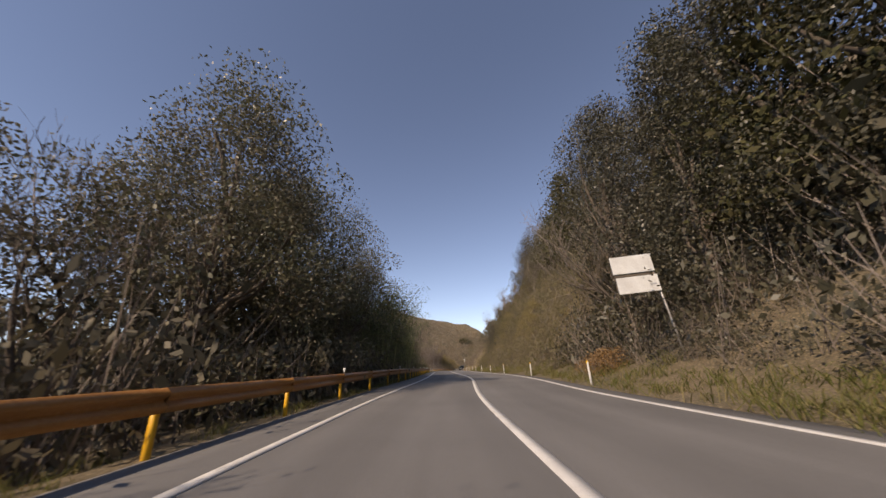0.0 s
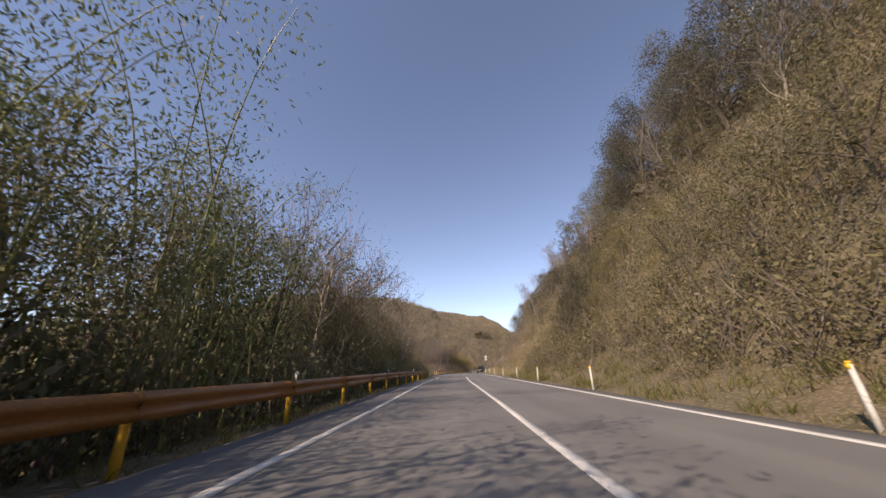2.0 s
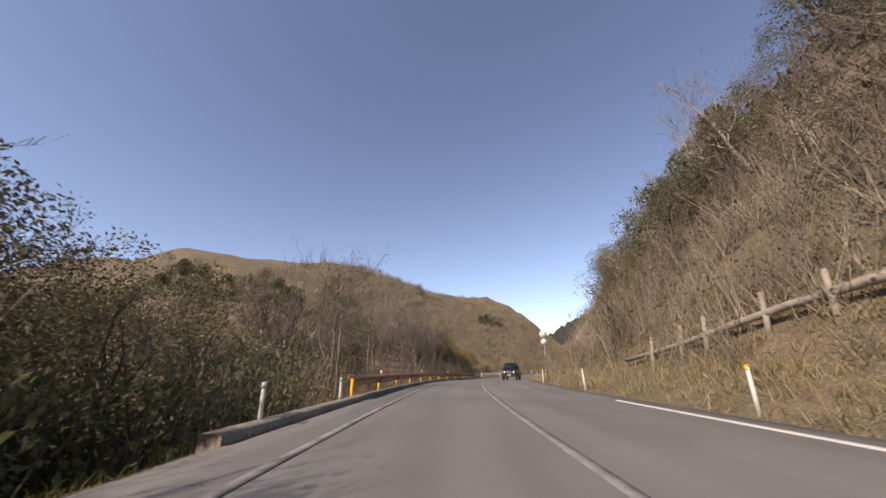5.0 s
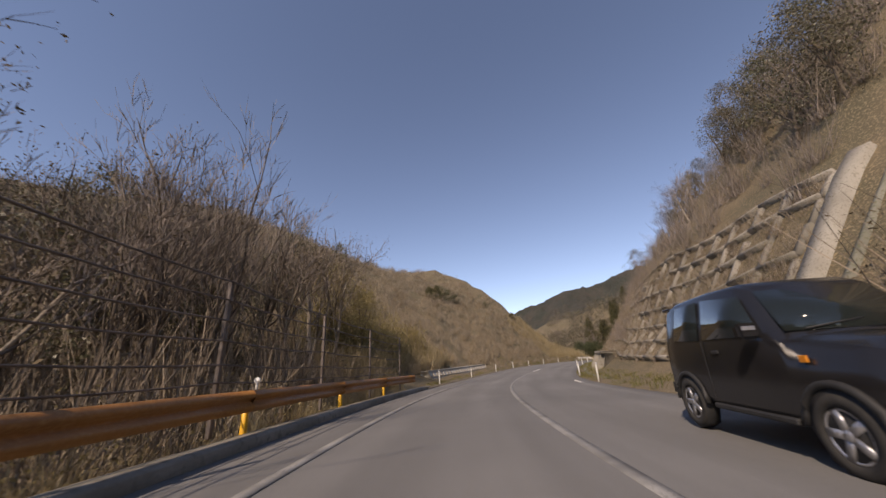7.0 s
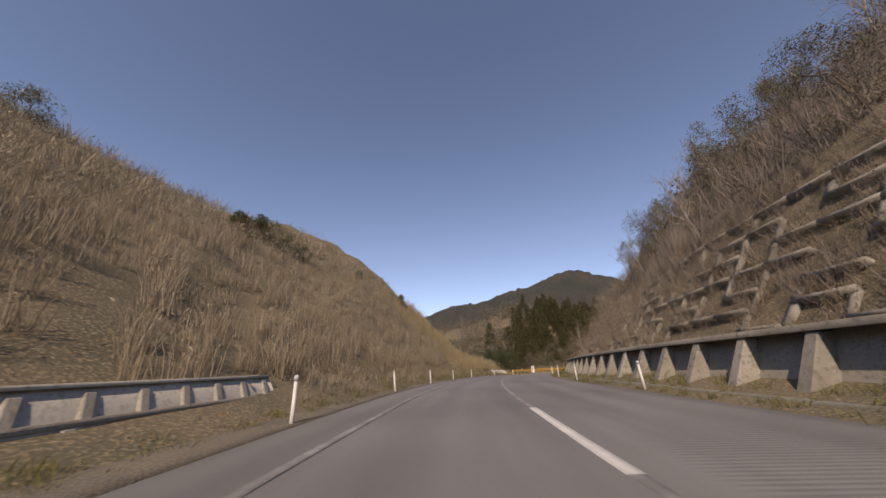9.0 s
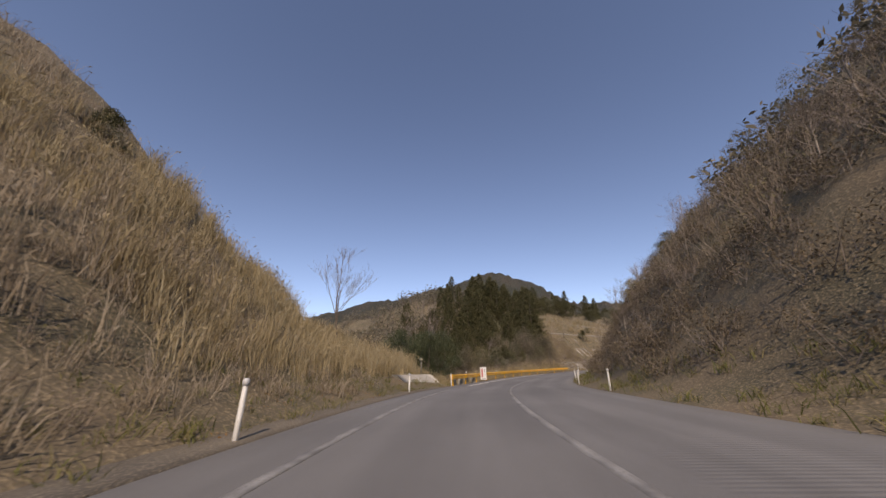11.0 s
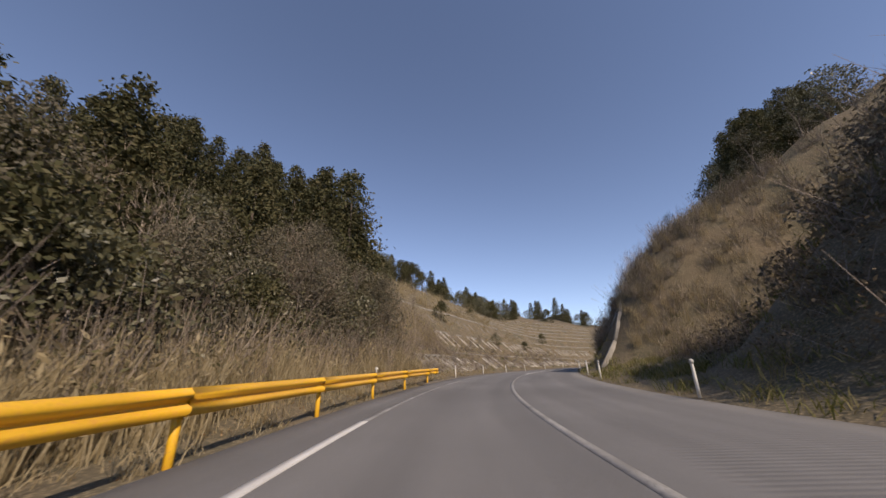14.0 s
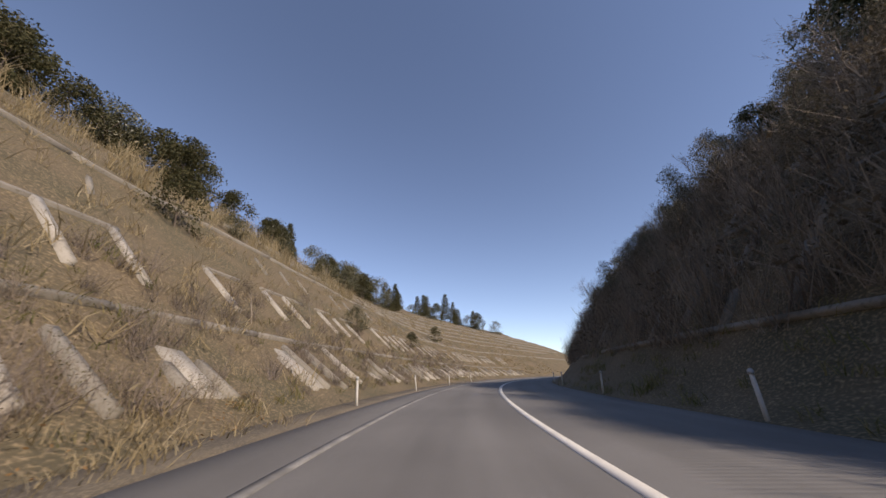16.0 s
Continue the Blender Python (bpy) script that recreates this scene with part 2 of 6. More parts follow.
def asphalt():
    """Worn asphalt: aggregate, patches, darker wheel tracks and cross grooves in the right lane."""
    m = material("asphalt", (0.132, 0.129, 0.124), 0.85, second=(0.17, 0.166, 0.159), scale=0.22, fine=170, bump=0.5, dist=0.006, third=(0.195, 0.19, 0.18))
    n, l = m.node_tree.nodes, m.node_tree.links
    b = n["Principled BSDF"]
    uv = n.new("ShaderNodeUVMap")
    uv.uv_map = "road"
    sep = n.new("ShaderNodeSeparateXYZ")
    l.new(uv.outputs[0], sep.inputs[0])
    wave = n.new("ShaderNodeMath")
    wave.operation = "SINE"
    mul = n.new("ShaderNodeMath")
    mul.operation = "MULTIPLY"
    mul.inputs[1].default_value = 2 * math.pi / 0.12
    l.new(sep.outputs["X"], mul.inputs[0])
    l.new(mul.outputs[0], wave.inputs[0])
    lane = n.new("ShaderNodeMapRange")
    lane.inputs["From Min"].default_value, lane.inputs["From Max"].default_value = 1.9, 2.2
    l.new(sep.outputs["Y"], lane.inputs["Value"])
    far = n.new("ShaderNodeMapRange")
    far.inputs["From Min"].default_value, far.inputs["From Max"].default_value = 140, 160
    l.new(sep.outputs["X"], far.inputs["Value"])
    k1, k2 = n.new("ShaderNodeMath"), n.new("ShaderNodeMath")
    k1.operation = k2.operation = "MULTIPLY"
    l.new(wave.outputs[0], k1.inputs[0])
    l.new(lane.outputs["Result"], k1.inputs[1])
    l.new(k1.outputs[0], k2.inputs[0])
    l.new(far.outputs["Result"], k2.inputs[1])
    old = b.inputs["Normal"].links[0].from_node
    bp = n.new("ShaderNodeBump")
    bp.inputs["Strength"].default_value, bp.inputs["Distance"].default_value = 0.35, 0.01
    l.new(k2.outputs[0], bp.inputs["Height"])
    l.new(old.outputs["Normal"], bp.inputs["Normal"])
    l.new(bp.outputs["Normal"], b.inputs["Normal"])
    track = n.new("ShaderNodeMath")
    track.operation = "SINE"
    tm = n.new("ShaderNodeMath")
    tm.operation = "MULTIPLY_ADD"
    tm.inputs[1].default_value, tm.inputs[2].default_value = 2 * math.pi / 1.68, 1.1
    l.new(sep.outputs["Y"], tm.inputs[0])
    l.new(tm.outputs[0], track.inputs[0])
    v = n.new("ShaderNodeMath")
    v.operation = "MULTIPLY_ADD"
    v.inputs[1].default_value, v.inputs[2].default_value = 0.06, 1.0
    l.new(track.outputs[0], v.inputs[0])
    stretch = n.new("ShaderNodeMapping")
    stretch.inputs["Scale"].default_value = (0.12, 1.6, 1)
    l.new(uv.outputs[0], stretch.inputs["Vector"])
    streak = n.new("ShaderNodeTexNoise")
    streak.inputs["Scale"].default_value, streak.inputs["Detail"].default_value = 1.0, 5
    l.new(stretch.outputs[0], streak.inputs["Vector"])
    sv = n.new("ShaderNodeMath")
    sv.operation = "MULTIPLY_ADD"
    sv.inputs[1].default_value, sv.inputs[2].default_value = 0.5, 0.75
    l.new(streak.outputs["Fac"], sv.inputs[0])
    both = n.new("ShaderNodeMath")
    both.operation = "MULTIPLY"
    l.new(v.outputs[0], both.inputs[0])
    l.new(sv.outputs[0], both.inputs[1])
    hue = n.new("ShaderNodeHueSaturation")
    l.new(b.inputs["Base Color"].links[0].from_socket, hue.inputs["Color"])
    l.new(both.outputs[0], hue.inputs["Value"])
    l.new(hue.outputs["Color"], b.inputs["Base Color"])
    return m


ASPHALT = asphalt()
SHOULDER = material("shoulder", (0.16, 0.135, 0.10), 0.95, second=(0.11, 0.095, 0.075), scale=0.8, fine=30, bump=0.8, dist=0.03, third=(0.24, 0.2, 0.14))
SOIL = material("soil", (0.15, 0.115, 0.072), 0.95, second=(0.09, 0.08, 0.048), scale=0.35, fine=14, bump=0.6, dist=0.05, third=(0.26, 0.20, 0.12))
PAINT = material("road_paint", (0.68, 0.67, 0.63), 0.7, second=(0.55, 0.54, 0.51), scale=1.5, fine=50, bump=0.2, dist=0.003, third=(0.42, 0.41, 0.39))
WORN = material("worn_road_paint", (0.31, 0.305, 0.29), 0.8, second=(0.16, 0.157, 0.15), scale=1.7, fine=40, bump=0.2, dist=0.003, third=(0.14, 0.137, 0.13))
# Orange-brown, set between a brown rail paint and YELLOW.
OCHRE = material("orange_brown_steel", (0.38, 0.165, 0.04), 0.5, 0.0, second=(0.29, 0.125, 0.035), scale=1.2, fine=25, bump=0.15, dist=0.004, third=(0.34, 0.17, 0.06))
YELLOW = material("yellow_paint", (0.82, 0.46, 0.035), 0.4, second=(0.74, 0.40, 0.03), scale=0.9, fine=18, bump=0.1, dist=0.004, third=(0.66, 0.33, 0.05))
WHITE = material("white_plastic", (0.78, 0.77, 0.73), 0.5, second=(0.66, 0.65, 0.6), scale=3, fine=40, bump=0.1, dist=0.003)
SIGNBACK = material("sign_white", (0.72, 0.73, 0.70), 0.45, second=(0.6, 0.6, 0.57), scale=2, fine=30, bump=0.05, dist=0.003)
REFLECT = material("amber_reflector", (0.85, 0.45, 0.03), 0.25, second=(0.8, 0.5, 0.05), scale=20, fine=90, bump=0.1, dist=0.002)
GREYCAP = material("grey_cap", (0.5, 0.5, 0.48), 0.4, second=(0.4, 0.4, 0.4), scale=6, fine=60)
STEEL = material("galvanised_steel", (0.34, 0.34, 0.33), 0.5, 0.6, second=(0.22, 0.19, 0.16), scale=4, fine=50, bump=0.1, dist=0.003)
CABLE = material("weathered_cable", (0.17, 0.145, 0.13), 0.55, 0.3, second=(0.10, 0.08, 0.07), scale=3, fine=80)
CONCRETE = material("weathered_concrete", (0.32, 0.295, 0.25), 0.9, second=(0.24, 0.22, 0.185), scale=0.8, fine=14, bump=0.5, dist=0.02, third=(0.16, 0.145, 0.11), island=0.12)
STAINED = material("stained_concrete", (0.30, 0.275, 0.235), 0.9, second=(0.17, 0.155, 0.125), scale=0.55, fine=7, bump=0.6, dist=0.03, third=(0.12, 0.11, 0.085), island=0.2)
PALECON = material("pale_concrete", (0.50, 0.47, 0.41), 0.9, second=(0.38, 0.35, 0.30), scale=0.9, fine=12, bump=0.5, dist=0.02, third=(0.26, 0.235, 0.19), island=0.15)
DARKCON = material("dark_concrete", (0.24, 0.23, 0.19), 0.9, second=(0.15, 0.145, 0.11), scale=0.7, fine=12, bump=0.5, dist=0.02, third=(0.10, 0.10, 0.06), island=0.12)
BARK = material("bark", (0.15, 0.12, 0.09), 0.9, second=(0.09, 0.07, 0.055), scale=3, fine=25, bump=0.6, dist=0.02)
PALEBARK = material("pale_bark", (0.36, 0.31, 0.25), 0.9, second=(0.25, 0.21, 0.165), scale=3, fine=25, bump=0.5, dist=0.02)
TWIG = material("twigs", (0.155, 0.128, 0.105), 0.9, second=(0.225, 0.185, 0.155), scale=0.5, fine=12, bump=0.1, island=0.4)
PALETWIG = material("pale_twigs", (0.30, 0.25, 0.19), 0.9, second=(0.20, 0.155, 0.115), scale=0.5, fine=12, bump=0.1, island=0.4)
CULM = material("bamboo_culm", (0.20, 0.24, 0.09), 0.5, second=(0.28, 0.26, 0.12), scale=1.2, fine=20, bump=0.1)
EVERGREEN = leafy("evergreen_leaves", [(0.058, 0.060, 0.034), (0.11, 0.108, 0.058), (0.165, 0.155, 0.085), (0.23, 0.205, 0.125)], 0.25, 0.4, 0.5)
BROADLEAF = leafy("camellia_leaves", [(0.028, 0.038, 0.017), (0.048, 0.062, 0.027), (0.078, 0.092, 0.043), (0.125, 0.128, 0.068)], 0.15, 0.5, 0.3)
CEDAR = leafy("cedar_needles", [(0.04, 0.042, 0.019), (0.068, 0.068, 0.030), (0.10, 0.094, 0.044), (0.15, 0.122, 0.066)], 0.2, 0.7, 0.15)
BAMBOO = leafy("bamboo_leaves", [(0.06, 0.085, 0.035), (0.115, 0.145, 0.06), (0.18, 0.20, 0.09), (0.26, 0.24, 0.13)], 0.5, 0.5, 0.4)
OLIVE = leafy("olive_scrub_leaves", [(0.08, 0.080, 0.034), (0.145, 0.130, 0.062), (0.22, 0.188, 0.102), (0.31, 0.262, 0.165)], 0.3, 0.7, 0.2)
# Dark leaves; the crowns' deep self-shadow is partly in this colour.
DARKLEAF = leafy("dark_forest_leaves", [(0.03, 0.03, 0.02), (0.056, 0.053, 0.033), (0.09, 0.083, 0.052), (0.15, 0.13, 0.085)], 0.15, 0.45, 0.4)
# Grey-green leaves; tone and translucency are also set light against the left-side shade.
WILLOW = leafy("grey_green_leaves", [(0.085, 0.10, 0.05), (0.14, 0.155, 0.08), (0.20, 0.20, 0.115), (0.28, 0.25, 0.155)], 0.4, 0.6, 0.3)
GOLD = leafy("golden_scrub_leaves", [(0.15, 0.125, 0.048), (0.24, 0.195, 0.08), (0.34, 0.275, 0.13), (0.44, 0.365, 0.2)], 0.35, 0.7, 0.2)
BROWN = leafy("brown_scrub_leaves", [(0.065, 0.052, 0.034), (0.118, 0.092, 0.060), (0.175, 0.138, 0.090), (0.25, 0.20, 0.135)], 0.25, 0.8, 0.15)
DARKSCRUB = leafy("dark_scrub_leaves", [(0.064, 0.060, 0.040), (0.112, 0.100, 0.066), (0.168, 0.146, 0.098), (0.24, 0.20, 0.135)], 0.25, 0.6, 0.3)
STRAW = leafy("straw", [(0.22, 0.17, 0.09), (0.32, 0.255, 0.145), (0.42, 0.345, 0.21), (0.5, 0.43, 0.29)], 0.35, 0.8, 0.15)
RUSSET = leafy("russet_grass", [(0.2, 0.158, 0.108), (0.28, 0.225, 0.158), (0.36, 0.3, 0.22), (0.44, 0.38, 0.29)], 0.3, 0.85, 0.1)
GREENGRASS = leafy("verge_grass", [(0.08, 0.10, 0.025), (0.14, 0.15, 0.045), (0.23, 0.20, 0.085), (0.34, 0.27, 0.14)], 0.35, 0.8, 0.15)
DEADLEAF = leafy("dead_leaves", [(0.16, 0.085, 0.035), (0.25, 0.14, 0.06), (0.34, 0.21, 0.10), (0.42, 0.29, 0.16)], 0.3, 0.8, 0.15)


# ---------------------------------------------------------------- mesh helpers
def quads(name, V, F, mats, index=None, smooth=False):
    """A mesh from arrays of points and four-cornered faces."""
    V, F = np.asarray(V, np.float32), np.asarray(F, np.int32)
    me = bpy.data.meshes.new(name)
    me.vertices.add(len(V))
    me.vertices.foreach_set("co", V.ravel())
    me.loops.add(F.size)
    me.loops.foreach_set("vertex_index", F.ravel())
    me.polygons.add(len(F))
    me.polygons.foreach_set("loop_start", np.arange(0, F.size, 4, dtype=np.int32))
    if index is not None:
        me.polygons.foreach_set("material_index", np.asarray(index, np.int32))
    for m in (mats if isinstance(mats, (list, tuple)) else [mats]):
        me.materials.append(m)
    me.update(calc_edges=True)
    if smooth:
        me.polygons.foreach_set("use_smooth", np.ones(len(F), bool))
    return me


def join(bits):
    """One pair of arrays from several."""
    V, F, n = [], [], 0
    for v, f in bits:
        V.append(v)
        F.append(np.asarray(f) + n)
        n += len(v)
    return np.vstack(V), np.vstack(F)


def part(name, me, parent, label="", m=None):
    ob = new(name, me)
    ob.parent = parent
    if m is not None:
        ob.matrix_local = m
    return tagged(ob, label) if label else ob


BOX_F = np.array([(0, 3, 2, 1), (4, 5, 6, 7), (0, 1, 5, 4), (1, 2, 6, 5), (2, 3, 7, 6), (3, 0, 4, 7)])


def box(x0, x1, y0, y1, z0, z1):
    return np.array([(x0, y0, z0), (x1, y0, z0), (x1, y1, z0), (x0, y1, z0), (x0, y0, z1), (x1, y0, z1), (x1, y1, z1), (x0, y1, z1)], float), BOX_F


def bevelled(name, bits, mat, width=0.01, segments=1):
    """A mesh of boxes or loops with softened edges."""
    V, F = join(bits)
    bm = bmesh.new()
    vs = [bm.verts.new(v) for v in V]
    for f in F:
        bm.faces.new([vs[i] for i in f])
    bmesh.ops.recalc_face_normals(bm, faces=bm.faces)
    if width:
        bmesh.ops.bevel(bm, geom=list(bm.edges), offset=width, segments=segments, affect="EDGES", clamp_overlap=True)
    me = bpy.data.meshes.new(name)
    bm.to_mesh(me)
    bm.free()
    me.materials.append(mat)
    return me


def tube(points, radii, sides=6, caps=True):
    """A tapered tube along points, as arrays."""
    P = np.asarray(points, float)
    R = np.broadcast_to(np.asarray(radii, float), (len(P),))
    go = np.gradient(P, axis=0)
    go /= np.maximum(np.linalg.norm(go, axis=1), 1e-9)[:, None]
    ref = np.where(np.abs(go[:, 2:3]) > 0.9, np.array([[1.0, 0, 0]]), np.array([[0, 0, 1.0]]))
    a = np.cross(go, ref)
    a /= np.maximum(np.linalg.norm(a, axis=1), 1e-9)[:, None]
    b = np.cross(go, a)
    th = np.arange(sides) * 2 * math.pi / sides
    V = P[:, None] + R[:, None, None] * (a[:, None] * np.cos(th)[None, :, None] + b[:, None] * np.sin(th)[None, :, None])
    V = V.reshape(-1, 3)
    F = []
    for i in range(len(P) - 1):
        for k in range(sides):
            q = (k + 1) % sides
            F.append((i * sides + k, i * sides + q, (i + 1) * sides + q, (i + 1) * sides + k))
    if caps and sides == 4:
        F += [(3, 2, 1, 0), tuple((len(P) - 1) * sides + k for k in range(4))]
    elif caps and sides == 6:
        e = (len(P) - 1) * 6
        F += [(3, 2, 1, 0), (5, 4, 3, 0), (e, e + 1, e + 2, e + 3), (e, e + 3, e + 4, e + 5)]
    elif caps and sides == 8:
        e = (len(P) - 1) * 8
        F += [(3, 2, 1, 0), (7, 4, 3, 0), (7, 6, 5, 4), (e, e + 1, e + 2, e + 3), (e, e + 3, e + 4, e + 7), (e + 4, e + 5, e + 6, e + 7)]
    return V, np.array(F)


def ribbon(ss, ds, zs):
    """A sheet over stations ss and a cross-section (ds, zs), each may vary along the way."""
    ss = np.asarray(ss, float)
    k = len(ds)
    D = np.stack([np.broadcast_to(np.asarray(d, float), ss.shape) for d in ds], 1)
    Z = np.stack([np.broadcast_to(np.asarray(z, float), ss.shape) for z in zs], 1)
    V = place(np.repeat(ss[:, None], k, 1), D, Z).reshape(-1, 3)
    n = len(ss)
    i, j = np.meshgrid(np.arange(n - 1), np.arange(k - 1), indexing="ij")
    a = (i * k + j).ravel()
    return V, np.stack([a, a + 1, a + k + 1, a + k], 1)


def structure(name, me, label, category):
    return tagged(new(name, me), label, category, kind="structure")


# ---------------------------------------------------------------- ground, road, paint
def build_ground():
    ss = np.arange(-58, 505, 1.5)
    ds = np.r_[-400, -300, -230, -160, -130, np.arange(-110, -40, 6), np.arange(-40, -16, 2.5), np.arange(-16, -3, 0.8), -3, 0, 3, 5.3,
               np.arange(6, 16, 0.8), np.arange(16, 30, 2), np.arange(30, 76, 5)]
    S, D = np.meshgrid(ss, ds, indexing="ij")
    Z = land(S, np.maximum(D, -160)) - 0.06 * (np.abs(D - 1.2) < 4.3)
    Z = Z - np.clip(-D - 160, 0, None) * 0.12
    V = place(S, D, Z).reshape(-1, 3)
    n, k = S.shape
    i, j = np.meshgrid(np.arange(n - 1), np.arange(k - 1), indexing="ij")
    a = (i * k + j).ravel()
    F = np.stack([a, a + 1, a + k + 1, a + k], 1)
    # plain beyond, out to the horizon
    m = 48
    th = np.arange(m) * 2 * math.pi / m
    ring = [np.stack([40 + r * np.cos(th), 120 + r * np.sin(th), np.full(m, z)], 1) for r, z in ((1, -9), (150, -9), (320, -9), (700, -9), (1800, -12), (4300, -20))]
    W = np.vstack(ring)
    G = [(r * m + q, (r + 1) * m + q, (r + 1) * m + (q + 1) % m, r * m + (q + 1) % m) for r in range(5) for q in range(m)]
    V, F = join([(V, F), (W, np.array(G))])
    return structure("ground", quads("ground", V, F, SOIL, smooth=True), "hillside ground of dry brown earth", "ground")


build_ground()


def build_road():
    ss = np.arange(-58, 505, 1.0)
    ds = np.array([-3.3, -2.6, -1, 1.3, 3, 4.8, 5.6])
    V, F = ribbon(ss, [-3.35, *ds, 5.65], [-0.15, 0, 0.005, 0.015, 0.02, 0.015, 0.005, 0, -0.15])
    me = quads("road", V, F, ASPHALT)
    uv = me.uv_layers.new(name="road")
    S, D = np.repeat(ss, 9), np.tile([-3.35, *ds, 5.65], len(ss))
    uv.data.foreach_set("uv", np.stack([S[F.ravel()], D[F.ravel()]], 1).ravel().astype(np.float32))
    structure("road", me, "two-lane road of grey worn asphalt", "road")


build_road()
LEFT_LINE, CENTRE_LINE, RIGHT_LINE = -2.0, 1.38, 4.9


def paint(name, s0, s1, d, mat, width=0.15, label="white painted line on asphalt", lift=0.0):
    ss = np.arange(s0, s1 + 1e-6, 0.5 if s1 - s0 < 12 else 1.0)
    V, F = ribbon(ss, [d - width / 2, d - width / 2, d + width / 2, d + width / 2], [0.008, 0.024 + lift, 0.024 + lift, 0.008])
    structure(name, quads(name, V, F, mat), label, "road marking")


paint("left_edge_line", -40, 86, LEFT_LINE, PAINT)
paint("left_edge_line", 94, 226, LEFT_LINE, WORN, label="worn faded white edge line on asphalt")
paint("left_edge_line", 228, 264, LEFT_LINE, PAINT)
paint("left_edge_line", 264, 400, LEFT_LINE, WORN, label="worn faded white edge line on asphalt")
paint("centre_line", -40, 82, CENTRE_LINE, PAINT, 0.17)
paint("centre_line", 83, 288, CENTRE_LINE, WORN, 0.15, "worn faded white centre line on asphalt")
paint("centre_line", 288, 400, CENTRE_LINE, PAINT, 0.18)
paint("centre_dash", 168, 173, CENTRE_LINE, PAINT, 0.17, lift=0.004)
paint("right_edge_line", -40, 73, RIGHT_LINE, PAINT)
paint("right_edge_line", 77, 106, RIGHT_LINE, PAINT)
paint("right_edge_line", 149, 152, RIGHT_LINE, PAINT)

# ---------------------------------------------------------------- vegetation: pieces
rng = np.random.default_rng(5)


def leaves(P, size, droop=0.0, aspect=0.5, r=None, up=0.3):
    """Four-cornered leaves at points P, turned at random."""
    r = r or rng
    n = len(P)
    a = r.normal(size=(n, 3))
    a[:, 2] = a[:, 2] * (1 - abs(droop)) - droop * 1.5
    a /= np.linalg.norm(a, axis=1)[:, None]
    b = np.cross(a, r.normal(size=(n, 3)) + np.array([0, 0, up]))
    b /= np.maximum(np.linalg.norm(b, axis=1), 1e-6)[:, None]
    L = (size * r.uniform(0.6, 1.4, n))[:, None]
    W = L * aspect
    V = np.stack([P, P + a * L * 0.5 + b * W * 0.5, P + a * L, P + a * L * 0.5 - b * W * 0.5], 1).reshape(-1, 3)
    return V, np.arange(4 * n).reshape(n, 4)


def ball(n, r=None):
    r = r or rng
    v = r.normal(size=(n, 3))
    v /= np.linalg.norm(v, axis=1)[:, None]
    return v * r.uniform(0.25, 1, n)[:, None] ** 0.45


def twigs(P, Q, r0, r1):
    """Thin three-sided sticks from P to Q."""
    n = len(P)
    a = Q - P
    L = np.linalg.norm(a, axis=1)[:, None]
    a = a / np.maximum(L, 1e-9)
    b = np.cross(a, np.array([0.31, 0.52, 0.79]))
    b /= np.maximum(np.linalg.norm(b, axis=1), 1e-6)[:, None]
    c = np.cross(a, b)
    r0, r1 = np.broadcast_to(r0, n)[:, None], np.broadcast_to(r1, n)[:, None]
    k = [(1, 0), (-0.5, 0.87), (-0.5, -0.87)]
    V = np.stack([P + r0 * (b * x + c * y) for x, y in k] + [Q + r1 * (b * x + c * y) for x, y in k], 1).reshape(-1, 3)
    f = np.array([(0, 1, 4, 3), (1, 2, 5, 4), (2, 0, 3, 5)])
    F = (np.arange(n)[:, None, None] * 6 + f[None]).reshape(-1, 4)
    return V, F


def blades(P, Q, w0, w1):
    """Thin flat sticks from P to Q."""
    a = Q - P
    b = np.cross(a, rng.normal(size=a.shape))
    b /= np.maximum(np.linalg.norm(b, axis=1), 1e-6)[:, None]
    V = np.stack([P - b * w0, P + b * w0, Q + b * w1, Q - b * w1], 1).reshape(-1, 3)
    return V, np.arange(4 * len(P)).reshape(-1, 4)


